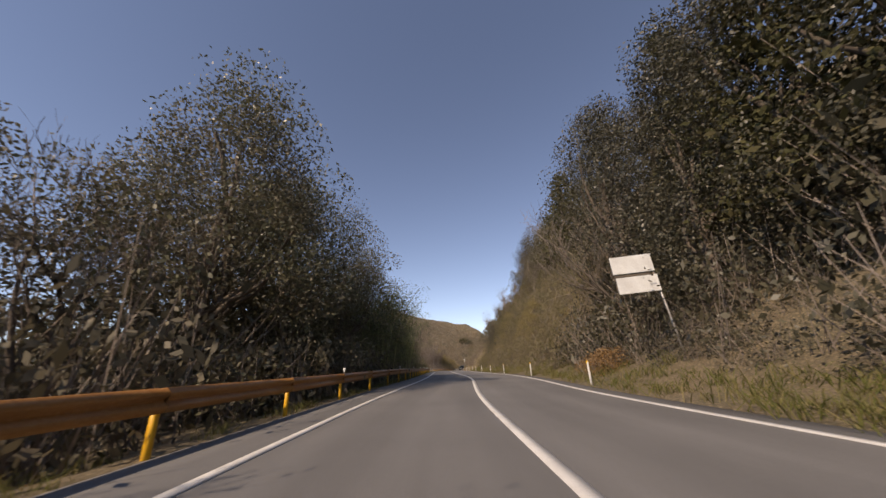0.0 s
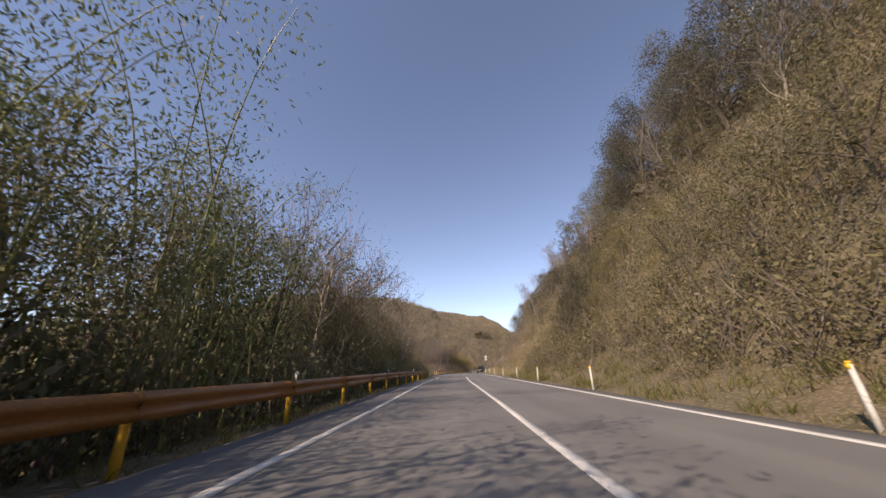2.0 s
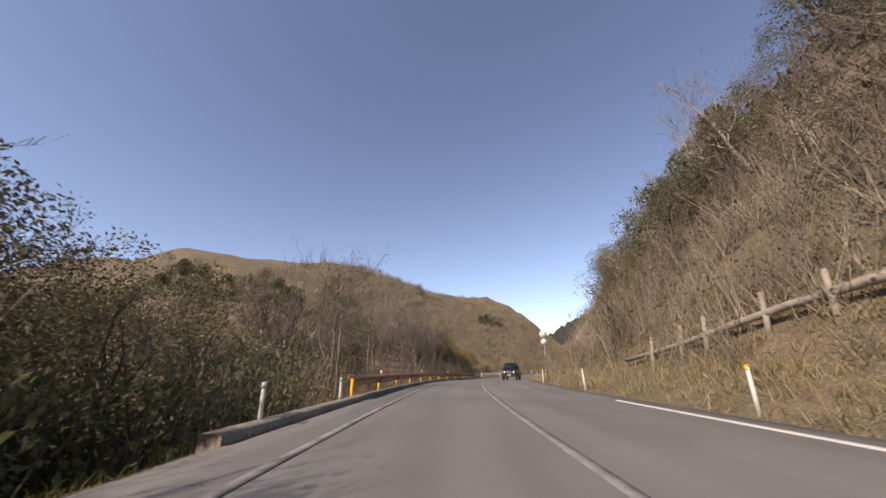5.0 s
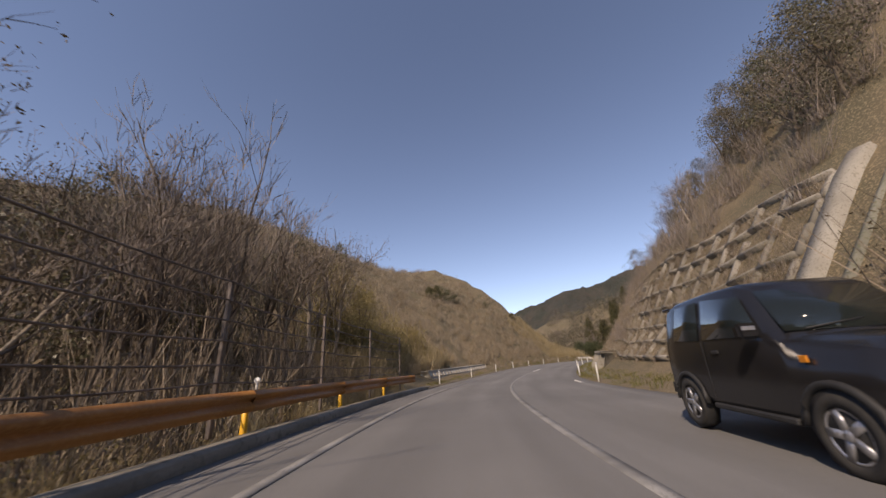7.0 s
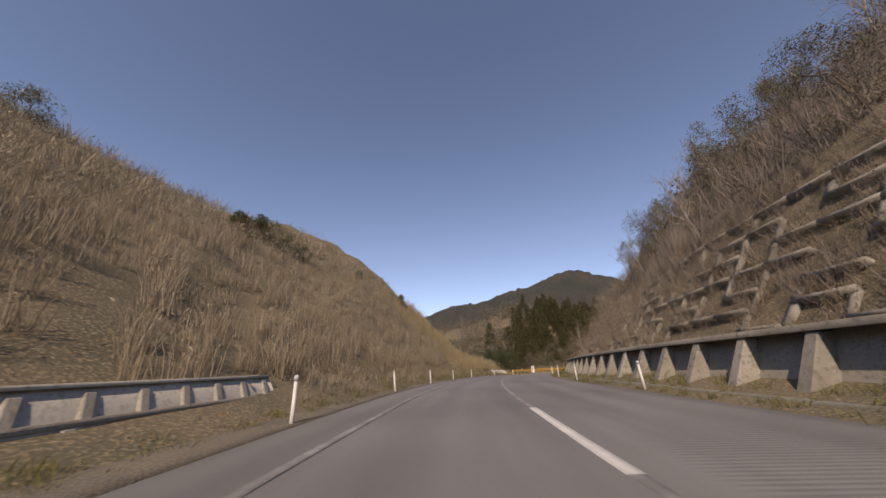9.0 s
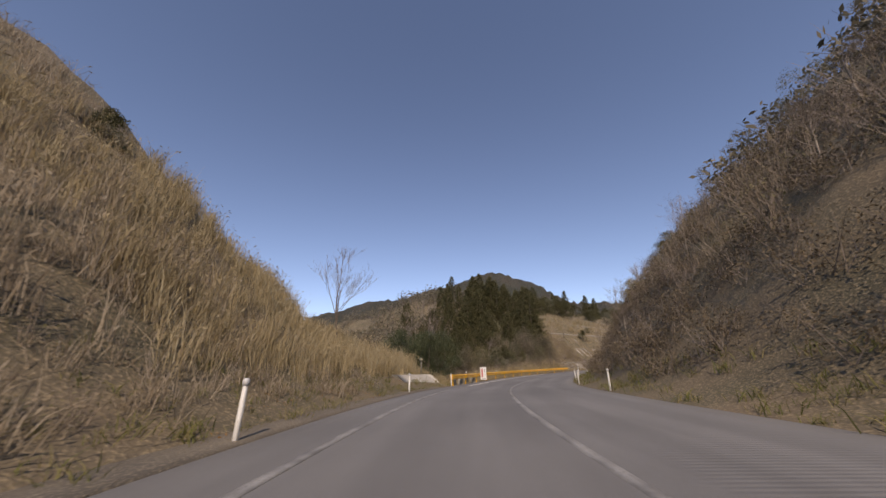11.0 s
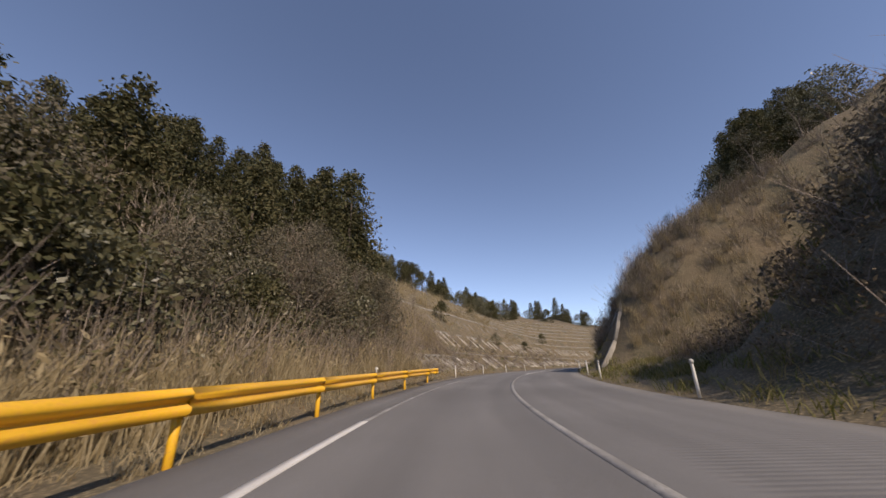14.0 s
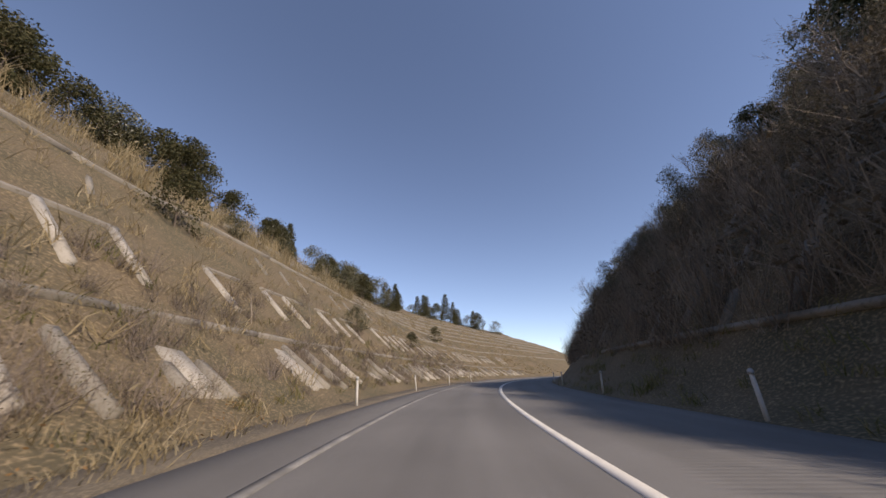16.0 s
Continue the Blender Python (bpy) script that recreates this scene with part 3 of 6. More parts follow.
def branching(height, seed, spread=0.5, levels=4, trunk=0.12, first=0.3, lean=(0, 0), forks=3, rise=0.25):
    """Limbs of a bare tree: lists of thick tubes and thin sticks, and the tips."""
    r = np.random.default_rng(seed)
    thick, P, Q, R0, R1, tips = [], [], [], [], [], []

    def grow(p, way, length, rad, level):
        n = 4 if level < 2 else 2
        pts = [p]
        for _ in range(n):
            way = way + r.normal(size=3) * (0.10 if level == 0 else 0.2) + np.array([0, 0, 0.05 + rise * 0.2 * (level > 0)])
            way = way / np.linalg.norm(way)
            pts.append(pts[-1] + way * length / n)
        rr = np.linspace(rad, rad * 0.55, n + 1)
        if level < 2:
            thick.append(tube(pts, rr, 6 if level == 0 else 4, False))
        else:
            for k in range(n):
                P.append(pts[k]), Q.append(pts[k + 1]), R0.append(rr[k]), R1.append(rr[k + 1])
        if level >= levels:
            tips.append(pts[-1])
            return
        m = forks + (2 if level == 0 else 0) + int(r.integers(0, 2))
        for k in range(m):
            u = r.uniform(first if level == 0 else 0.25, 1.0)
            i = min(int(u * n), n - 1)
            q = pts[i] + (pts[i + 1] - pts[i]) * (u * n - i)
            side = r.normal(size=3)
            side -= way * (side @ way)
            side /= np.linalg.norm(side)
            w = way * (1 - spread) + side * spread * r.uniform(0.7, 1.5) + np.array([0, 0, rise])
            grow(q, w / np.linalg.norm(w), length * r.uniform(0.45, 0.72), max(rad * (0.5 + 0.1 * r.random()) * (1 - 0.4 * u), 0.009), level + 1)
        grow(pts[-1], way, length * 0.6, rad * 0.55, level + 1)

    w = np.array([lean[0], lean[1], 1.0])
    grow(np.zeros(3), w / np.linalg.norm(w), height * 0.5, trunk, 0)
    if not P:
        return join(thick), (np.zeros((0, 3)), np.zeros((0, 4), int)), np.array(tips)
    P, Q, R0, R1 = np.array(P), np.array(Q), np.array(R0), np.array(R1)
    big = R0 > 0.016
    thin = [twigs(P[big], Q[big], R0[big], R1[big])] if big.any() else []
    if (~big).any():
        thin.append(blades(P[~big], Q[~big], R0[~big][:, None], R1[~big][:, None]))
    return join(thick), join(thin), np.array(tips)


def thing(name, label, category, group=""):
    return tagged(new(name), label, category, group)


def bare_tree(name, height, seed, label, bark=PALEBARK, twig=PALETWIG, buds=0, **kw):
    t = thing(name, label, "tree", "bare trees")
    wood, thin, tips = branching(height, seed, **kw)
    part("trunk", quads("trunk", *wood, bark, smooth=True), t)
    part("crown", quads("crown", *thin, twig), t)
    if buds:
        r = np.random.default_rng(seed)
        P = np.repeat(tips, buds, 0) + r.normal(size=(len(tips) * buds, 3)) * 0.15
        part("foliage", quads("foliage", *leaves(P, 0.08, 0.3, 0.5, r), BROWN), t, "sparse withered leaves")
    return t


def leaf_tree(name, height, width, seed, mat, label, blobs=30, per=60, size=0.2, base=0.15, category="tree", group="evergreen trees", droop=0.15):
    """An evergreen with a forked trunk and a ragged crown of leaf clumps."""
    r = np.random.default_rng(seed)
    t = thing(name, label, category, group)
    wood, thin, _ = branching(height * 0.95, seed, 0.45, 1, 0.018 * height, 0.25)
    part("trunk", quads("trunk", *join([wood, thin]), BARK, smooth=True), t)
    bits = []
    for k in range(blobs):
        u = r.uniform(base, 1.0)
        prof = math.sin(math.pi * min(1, (u - base) / (1 - base) * 0.8 + 0.22)) ** 0.7
        a = r.uniform(0, 2 * math.pi)
        rad = width * 0.5 * prof * r.uniform(0.35, 1.05)
        c = np.array([math.cos(a) * rad, math.sin(a) * rad, height * u * 0.97])
        br = width * r.uniform(0.11, 0.22)
        bits.append(leaves(c + ball(per, r) * np.array([br, br, br * 0.75]), size, droop, 0.5, r))
    part("crown", quads("crown", *join(bits), mat), t)
    return t


def cedar_tree(name, height, width, seed, label):
    """A conical conifer: whorls of drooping sprays round a straight trunk."""
    r = np.random.default_rng(seed)
    t = thing(name, label, "tree", "cedars")
    part("trunk", quads("trunk", *tube([(0, 0, 0), (0, 0, height * 0.5), (0, 0, height * 0.97)], [0.016 * height, 0.010 * height, 0.01], 6), BARK, smooth=True), t)
    P, bits = [], []
    for lv in range(34):
        u = 0.10 + 0.9 * lv / 34 + r.uniform(-0.01, 0.01)
        R = width * 0.5 * (1 - u) ** 0.6 * (0.78 + 0.44 * r.random()) + 0.2
        for b in range(max(6, int(15 * (1 - u) + 5))):
            a = r.uniform(0, 2 * math.pi)
            q = r.uniform(0.3, 1.0, 18)
            rr = R * q * r.uniform(0.75, 1.1)
            P.append(np.stack([np.cos(a) * rr + r.normal(size=18) * 0.18, np.sin(a) * rr + r.normal(size=18) * 0.18,
                               height * u - 0.25 * rr + 0.35 * (q * q) * R * 0.4 + r.normal(size=18) * 0.18], 1))
    P = np.vstack(P)
    part("crown", quads("crown", *leaves(P, 0.026 * height, 0.4, 0.45, r), CEDAR), t)
    return t


def bamboo_clump(name, height, seed, label, culms=7):
    r = np.random.default_rng(seed)
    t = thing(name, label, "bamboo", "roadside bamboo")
    stems, P = [], []
    for k in range(culms):
        x, y = r.normal(size=2) * 0.6
        h = height * r.uniform(0.7, 1.05)
        b, a = r.uniform(0.12, 0.38) * h, r.uniform(0, 2 * math.pi)
        u = np.linspace(0, 1, 9)
        pts = np.stack([x + math.cos(a) * b * u**2.6, y + math.sin(a) * b * u**2.6, h * (u - 0.12 * u**4)], 1)
        stems.append(tube(pts, np.linspace(0.035, 0.008, 9), 4, False))
        n = 420
        uu = r.uniform(0.28, 1.0, n)
        c = np.stack([np.interp(uu, u, pts[:, i]) for i in range(3)], 1)
        off = r.normal(size=(n, 3)) * np.array([0.6, 0.6, 0.25]) * (1.15 - 0.6 * uu)[:, None]
        P.append(c + off)
    for v, f in stems:
        part("culm", quads("culm", v, f, CULM, smooth=True), t)
    part("foliage", quads("foliage", *leaves(np.vstack(P), 0.125, 0.5, 0.3, r), BAMBOO), t)
    return t


def scrub_piece(n_leaf, n_twig, size, leaf, r, droop=0.1, tall=1.0):
    """A unit clump for thickets: twigs (material 1) and leaves (material 0)."""
    k = max(1, n_twig)
    P = np.stack([*(r.normal(size=(2, k)) * 0.18), np.zeros(k)], 1)
    Q = P + np.stack([*(r.normal(size=(2, k)) * 0.42), r.uniform(0.5, 1.25, k) * tall], 1)
    tw = blades(P, Q, 0.010, 0.003)
    c = ball(n_leaf, r) * np.array([0.75, 0.75, 0.55 * tall]) + np.array([0, 0, 0.5 * tall])
    c[:, 2] = np.maximum(c[:, 2], 0.02)
    lf = leaves(c, leaf, droop, 0.45, r)
    V, F = join([lf, tw])
    return V, F, np.r_[np.zeros(len(lf[1])), np.ones(len(tw[1]))]


def grass_piece(n, height, r, lean=0.35, width=0.02, plume=0.0):
    """A tuft of blades, some with feathery plumes."""
    P = np.stack([*(r.normal(size=(2, n)) * 0.22), np.zeros(n)], 1)
    h = height * r.uniform(0.55, 1.1, n)
    ln = r.normal(size=(n, 2)) * lean
    Q = P + np.stack([ln[:, 0] * h * 0.35, ln[:, 1] * h * 0.35, h * 0.65], 1)
    T = Q + np.stack([ln[:, 0] * h * 0.6, ln[:, 1] * h * 0.6, h * 0.35], 1)
    side = np.stack([*r.normal(size=(2, n)), np.zeros(n)], 1)
    side = side / np.linalg.norm(side, axis=1)[:, None] * width * 0.5
    V = np.stack([P - side, P + side, Q + side * 0.8, Q - side * 0.8, T + side * 0.15, T - side * 0.15], 1).reshape(-1, 3)
    F = (np.arange(n)[:, None, None] * 6 + np.array([(0, 1, 2, 3), (3, 2, 4, 5)])[None]).reshape(-1, 4)
    if plume:
        m = int(n * plume)
        v, f = leaves(T[:m] - np.array([0, 0, 0.1]), 0.2, -0.6, 0.25, r)
        V, F = join([(V, F), (v, f)])
    return V, F, np.zeros(len(F))


def scatter(name, pieces, s, d, scale, mats, label, category="undergrowth", sink=0.05, tall=None, parent=None):
    """One mesh of many clumps standing on the land at stations s and distances d."""
    s, d, scale = np.asarray(s, float), np.asarray(d, float), np.asarray(scale, float)
    base = on_land(s, d, -sink)
    pick = rng.integers(0, len(pieces), len(s))
    turn = rng.uniform(0, 2 * math.pi, len(s))
    tall = np.ones(len(s)) if tall is None else np.broadcast_to(tall, len(s))
    VV, FF, MM, n = [], [], [], 0
    for k, (V, F, M) in enumerate(pieces):
        i = np.nonzero(pick == k)[0]
        if not len(i):
            continue
        c, q = np.cos(turn[i]), np.sin(turn[i])
        x = (V[None, :, 0] * c[:, None] - V[None, :, 1] * q[:, None]) * scale[i][:, None]
        y = (V[None, :, 0] * q[:, None] + V[None, :, 1] * c[:, None]) * scale[i][:, None]
        z = V[None, :, 2] * (scale[i] * tall[i])[:, None]
        W = (np.stack([x, y, z], -1) + base[i][:, None, :]).reshape(-1, 3)
        G = (F[None] + (np.arange(len(i)) * len(V))[:, None, None]).reshape(-1, 4) + n
        VV.append(W), FF.append(G), MM.append(np.tile(M, len(i)))
        n += len(W)
    me = quads(name, np.vstack(VV), np.vstack(FF), mats, np.concatenate(MM))
    return tagged(new(name, me), label, category, kind="stuff")


def spread(n, s0, s1, d0, d1, seed=None):
    r = np.random.default_rng(seed if seed is not None else int(s0 * 7 + d0 * 13 + n) % 99991)
    return r.uniform(s0, s1, n), r.uniform(min(d0, d1), max(d0, d1), n), r


pr = np.random.default_rng(11)
SCRUB = [scrub_piece(95, 10, 1, 0.125, pr) for _ in range(4)]
SCRUB_FINE = [scrub_piece(62, 30, 1, 0.095, pr, 0.2, 1.3) for _ in range(4)]
TWIGGY = [scrub_piece(24, 44, 1, 0.08, pr, 0.2, 1.4) for _ in range(4)]
SASA = [scrub_piece(190, 12, 1, 0.095, pr, 0.45) for _ in range(4)]
FAR_SCRUB = [scrub_piece(60, 8, 1, 0.19, pr) for _ in range(4)]
SUSUKI = [grass_piece(34, 1.5, pr, 0.28, 0.024, 0.35) for _ in range(4)]
TUFT = [grass_piece(22, 0.42, pr, 0.8, 0.024) for _ in range(4)]
HAY = [grass_piece(24, 0.75, pr, 0.6, 0.024, 0.1) for _ in range(4)]


def stand(proto, spots, seed, sway=4, sizes=(0.8, 1.2)):
    """Copies of tree prototypes at (station, distance, size) spots, standing on the land."""
    r = np.random.default_rng(seed)
    for k, (s, d, f) in enumerate(spots):
        x, y, z = on_land(s, d, -0.15)
        p = proto[int(r.integers(0, len(proto)))]
        m = pose(float(x), float(y), float(z), r.uniform(-sway, sway), r.uniform(-sway, sway), r.uniform(0, 360)) @ Matrix.Diagonal((f, f, f * r.uniform(0.92, 1.1), 1))
        if not p.get("used"):
            p["used"] = 1
            p.matrix_basis = m
        else:
            q = copy_thing(p, pose(0, 0, 0))
            q.matrix_basis = m


def rows(n, s0, s1, d0, d1, f0, f1, seed):
    s, d, r = spread(n, s0, s1, d0, d1, seed)
    return list(zip(np.sort(s), d, r.uniform(f0, f1, n)))

# ---------------------------------------------------------------- woods and trees
BARE = [bare_tree("bare_tree", 9, 21, "leafless deciduous tree with pale branching limbs", spread=0.5),
        bare_tree("bare_tree", 9, 22, "leafless deciduous tree with pale branching limbs", spread=0.45, forks=3),
        bare_tree("bare_tree", 8, 23, "slender leafless tree with dark upright twigs", BARK, TWIG, spread=0.36, trunk=0.08, rise=0.35),
        bare_tree("bare_tree", 8, 24, "leafless tree with a few withered brown leaves", PALEBARK, TWIG, 3, spread=0.5)]
GREEN = [leaf_tree("evergreen_tree", 10, 6.5, 31, EVERGREEN, "dark evergreen broadleaf tree on the hillside"),
         leaf_tree("evergreen_tree", 10, 5.5, 32, EVERGREEN, "dark evergreen broadleaf tree on the hillside"),
         leaf_tree("evergreen_tree", 10, 7.0, 33, DARKSCRUB, "dark olive evergreen tree hung with creepers", 30)]
BIG = [leaf_tree("forest_tree", 12, 7.5, 34, EVERGREEN, "tall dense dark evergreen at the forest edge", 48, 230, 0.13, 0.06),
       leaf_tree("forest_tree", 12, 7.0, 35, DARKSCRUB, "tall dense dark evergreen hung with creepers", 48, 230, 0.13, 0.06)]
BIGDARK = [leaf_tree("forest_tree", 12, 7.5, 38, DARKLEAF, "tall dense dark tree on the forest hillside", 48, 220, 0.13, 0.05)]
DENSE = [leaf_tree("round_tree", 5, 5.2, 36, EVERGREEN, "dense dark rounded evergreen tree", 44, 80, 0.2, 0.02),
         leaf_tree("round_tree", 5, 4.4, 37, CEDAR, "dense dark rounded evergreen tree", 44, 80, 0.2, 0.02)]
BROAD = [leaf_tree("camellia_tree", 6, 5.6, 41, BROADLEAF, "rounded glossy green broadleaf tree", 70, 260, 0.095, 0.10),
         leaf_tree("camellia_tree", 6, 5.2, 42, BROADLEAF, "rounded glossy green broadleaf tree", 70, 260, 0.095, 0.10)]
BUSHY = [leaf_tree("roadside_tree", 6, 4.6, 43, OLIVE, "leafy olive green tree beside the road", 46, 95, 0.10, 0.02),
         leaf_tree("roadside_tree", 6, 4.0, 44, OLIVE, "leafy olive green tree beside the road", 40, 85, 0.10, 0.02),
         leaf_tree("roadside_tree", 7, 4.4, 45, DARKSCRUB, "dark leafy tree beside the guardrail", 46, 95, 0.12, 0.05)]
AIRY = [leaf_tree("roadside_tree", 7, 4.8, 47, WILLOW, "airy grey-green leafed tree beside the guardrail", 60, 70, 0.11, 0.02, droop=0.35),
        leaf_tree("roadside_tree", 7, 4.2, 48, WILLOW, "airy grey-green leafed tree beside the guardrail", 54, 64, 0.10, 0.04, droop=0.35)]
GOLDEN = [leaf_tree("golden_shrub", 5, 4.2, 46, GOLD, "tall golden and olive shrub at the slope foot", 46, 110, 0.09, 0.12, category="shrub", group="golden shrubs", droop=0.4)]
CEDARS = [cedar_tree("cedar_tree", 13, 7.2, 51, "tall dark green conical cedar"), cedar_tree("cedar_tree", 13, 6.4, 52, "tall dark green conical cedar"),
          cedar_tree("cedar_tree", 12, 8.2, 53, "broad dark green conical cedar")]
CANE = [bamboo_clump("bamboo_clump", 9, 61, "arching green bamboo beside the guardrail"), bamboo_clump("bamboo_clump", 9, 62, "arching green bamboo beside the guardrail"),
        bamboo_clump("bamboo_clump", 8, 63, "thin yellow-green bamboo beside the guardrail", 5)]

# left of the road
stand(BIG, rows(8, 10, 24, -8.5, -13, 0.95, 1.25, 1), 1)
stand(BIG, [(11, -8.6, 1.25), (14, -9.5, 1.3), (17.5, -9, 1.25), (20, -10, 1.2)], 105)
stand(BIGDARK, rows(4, 24, 32, -9, -14, 0.8, 1.0, 102), 102)
stand(BARE[2:], rows(4, -6, 9, -6, -11, 0.7, 1.0, 103), 103)
stand(BUSHY[2:], [(4, -8, 0.9), (8, -8.5, 1.0), (1, -9, 0.9), (6, -11, 1.2)], 104)
stand(BIG, [(12, -8.4, 1.1), (16.5, -7.5, 0.95), (22, -7.4, 1.05), (26, -8.2, 0.95), (29, -8.5, 0.9)], 2)
stand(BARE, rows(4, 10, 24, -7, -9, 0.9, 1.2, 3), 3)
stand(CANE, rows(16, 24, 34, -5.2, -8.5, 0.95, 1.15, 4), 4)
stand(CANE, rows(14, 33, 44, -5.6, -8, 0.8, 1.0, 41), 41)
stand(BIG + BIGDARK, [(31.5, -8, 0.95), (34, -9, 0.95), (36.5, -9.2, 0.85)], 106)
stand(CANE, rows(9, 44, 54, -6, -8, 0.95, 1.25, 5), 5)
stand(BIG, [(30, -7.4, 1.05), (33.5, -7.4, 1.0)], 107)
stand(CANE, [(35, -5.6, 1.15), (37, -5.6, 1.2), (39, -5.8, 1.1), (41, -5.7, 1.1)], 108)
stand(BARE[2:], [(57.5, -6.6, 1.3), (60.5, -7, 1.15), (66, -6.4, 1.15)], 109)
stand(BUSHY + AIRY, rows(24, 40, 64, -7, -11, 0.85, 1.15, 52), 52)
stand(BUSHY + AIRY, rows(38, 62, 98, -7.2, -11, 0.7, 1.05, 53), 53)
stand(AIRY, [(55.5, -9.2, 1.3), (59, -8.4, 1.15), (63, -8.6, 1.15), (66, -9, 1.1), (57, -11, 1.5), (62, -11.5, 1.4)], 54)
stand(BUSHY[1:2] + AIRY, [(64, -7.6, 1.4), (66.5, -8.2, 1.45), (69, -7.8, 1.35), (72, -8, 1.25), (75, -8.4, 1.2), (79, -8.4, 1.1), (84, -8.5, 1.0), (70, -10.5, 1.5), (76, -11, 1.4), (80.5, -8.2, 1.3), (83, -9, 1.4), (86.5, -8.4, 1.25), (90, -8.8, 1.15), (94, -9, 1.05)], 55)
stand(BARE[2:], rows(16, 48, 92, -6, -10, 0.95, 1.35, 6), 6)
stand(DENSE, rows(16, 94, 120, -7.5, -16, 0.5, 0.85, 61), 61)
stand(GREEN, rows(12, 40, 90, -9, -20, 0.5, 0.75, 7), 7)
stand(BUSHY, rows(12, 97, 108, -6, -11, 0.65, 0.9, 71), 71)
stand(BUSHY, rows(20, 70, 104, -6.4, -8.6, 0.55, 0.85, 77), 77)
stand(GREEN, rows(9, 139, 155, -15, -26, 0.55, 0.8, 79), 79)
stand(GREEN, [(143, -10, 0.55), (145.5, -11, 0.65), (147.5, -10.5, 0.5), (141, -13, 0.6)], 78)
stand(DENSE, rows(34, 106, 146, -12, -34, 0.6, 1.05, 72), 72)
stand(DENSE, rows(26, 112, 150, -32, -60, 0.8, 1.2, 73), 73)
stand(GREEN, rows(10, 116, 148, -13, -24, 0.6, 0.85, 74), 74)
stand(BARE[2:], rows(12, 118, 148, -8, -14, 0.9, 1.25, 75), 75)
stand(BUSHY[:1], [(115, 9.0, 0.9)], 76)
stand(BARE, rows(9, 88, 112, -5.5, -12, 0.6, 0.95, 8), 8)
stand(BARE[2:], rows(26, 112, 142, -6.5, -16, 0.75, 1.1, 9), 9)
stand(GREEN, rows(12, 112, 146, -11, -26, 0.45, 0.75, 10), 10)
stand(GREEN, rows(12, 96, 142, -30, -60, 0.6, 0.9, 101), 101)
stand(BARE[2:], [(140, -8.5, 1.2), (143, -9, 1.2), (145.5, -9.5, 1.2), (141.5, -9, 1.1), (138, -8.2, 1.0), (149, -9.2, 1.05)], 111)
stand(GREEN, [(138, -12.5, 0.75), (134, -12, 0.7)], 112)
stand(BROAD, [(232.6, -6.9, 0.9), (234.8, -6.7, 0.85), (231.8, -9.4, 0.95), (235.4, -9.2, 1.0)], 11)
stand(BARE[2:3], [(239.6, -8.6, 1.35), (237, -11.5, 1.25), (223.5, -10.5, 0.9)], 12)
stand(GOLDEN, [(151.5, -8.4, 1.15), (154, -9.4, 1.2), (152, -11, 1.4), (150.2, -10, 1.3)], 113)
stand(CEDARS, rows(40, 260, 285, -11.5, -32, 0.6, 0.82, 13), 13, 2)
stand(CEDARS, [(277, -11.5, 0.82), (281, -11.8, 1.02), (283.2, -13.6, 1.0), (271.5, -11.5, 0.7), (267, -12, 0.62), (282, -16, 0.85), (263, -12.5, 0.6), (284, -17.5, 0.8), (286.5, -20, 0.7)], 14, 2)
stand(CEDARS, [(250, -15.5, 0.5), (252.5, -14, 0.56), (255, -13.2, 0.6), (256.5, -16, 0.62), (258, -12.6, 0.58), (260, -14.5, 0.62), (253, -18.5, 0.6)], 141, 2)
stand(CEDARS, rows(22, 286, 420, -40, -54, 0.5, 0.8, 15), 15, 2)
stand(CEDARS, rows(20, 290, 370, -27, -38, 0.35, 0.55, 152), 152, 2)
stand(DENSE, rows(46, 290, 350, -24.5, -33, 0.7, 1.15, 153), 153)
stand(DENSE, rows(18, 300, 420, -34, -50, 0.8, 1.3, 151), 151)
stand(DENSE, [(191, -23.2, 0.55), (193, -23, 0.65), (195, -23.2, 0.65), (197, -22.8, 0.55), (199, -22.4, 0.45), (206, -19, 0.35), (212, -15.5, 0.35), (184, -41, 0.8)], 17)
stand(DENSE, [(305, -13.5, 0.6), (318, -10, 0.42), (330, -9.5, 0.4), (346, -13, 0.5), (312, -17, 0.4), (325, -19, 0.4)], 171)
stand(BARE, rows(8, 256, 282, -7.5, -11, 0.5, 0.75, 18), 18)
stand(BUSHY, rows(12, 250, 262, -8.5, -14, 0.5, 0.75, 182), 182)
stand(DENSE, rows(26, 254, 281, -7.6, -11, 0.55, 0.9, 185), 185)
stand(BUSHY[2:], rows(16, 260, 281, -7, -10, 0.6, 0.9, 186), 186)
stand(DENSE, rows(12, 262, 280, -11, -18, 0.8, 1.2, 183), 183)
stand(DENSE, rows(40, 228, 258, -16, -56, 0.7, 1.1, 187), 187)
stand(BARE, [(296, -13, 0.35), (304, -8, 0.25), (310, -9, 0.25), (322, -12, 0.3)], 181)
# right of the road
stand(BIGDARK, rows(16, -20, 18, 11, 19, 1.0, 1.4, 19), 19)
stand(BIGDARK, [(15, 12, 1.35), (19.5, 11.5, 1.3), (24, 12.5, 1.3), (28, 15, 1.2), (33, 18, 1.1)], 191)
stand(CEDARS, rows(10, -20, 40, 15, 30, 1.1, 1.4, 20), 20, 3)
stand(BARE[2:], rows(5, -20, 2, 9, 13, 0.9, 1.3, 21), 21, 10)
stand(GOLDEN, rows(14, 26, 72, 9.2, 12, 0.45, 0.75, 213), 213, 8)
stand(BUSHY[:2], rows(40, 24, 78, 9.2, 17, 0.45, 0.85, 214), 214, 10)
stand(BIG + BIGDARK, rows(22, 30, 80, 17, 26, 0.7, 1.0, 215), 215)
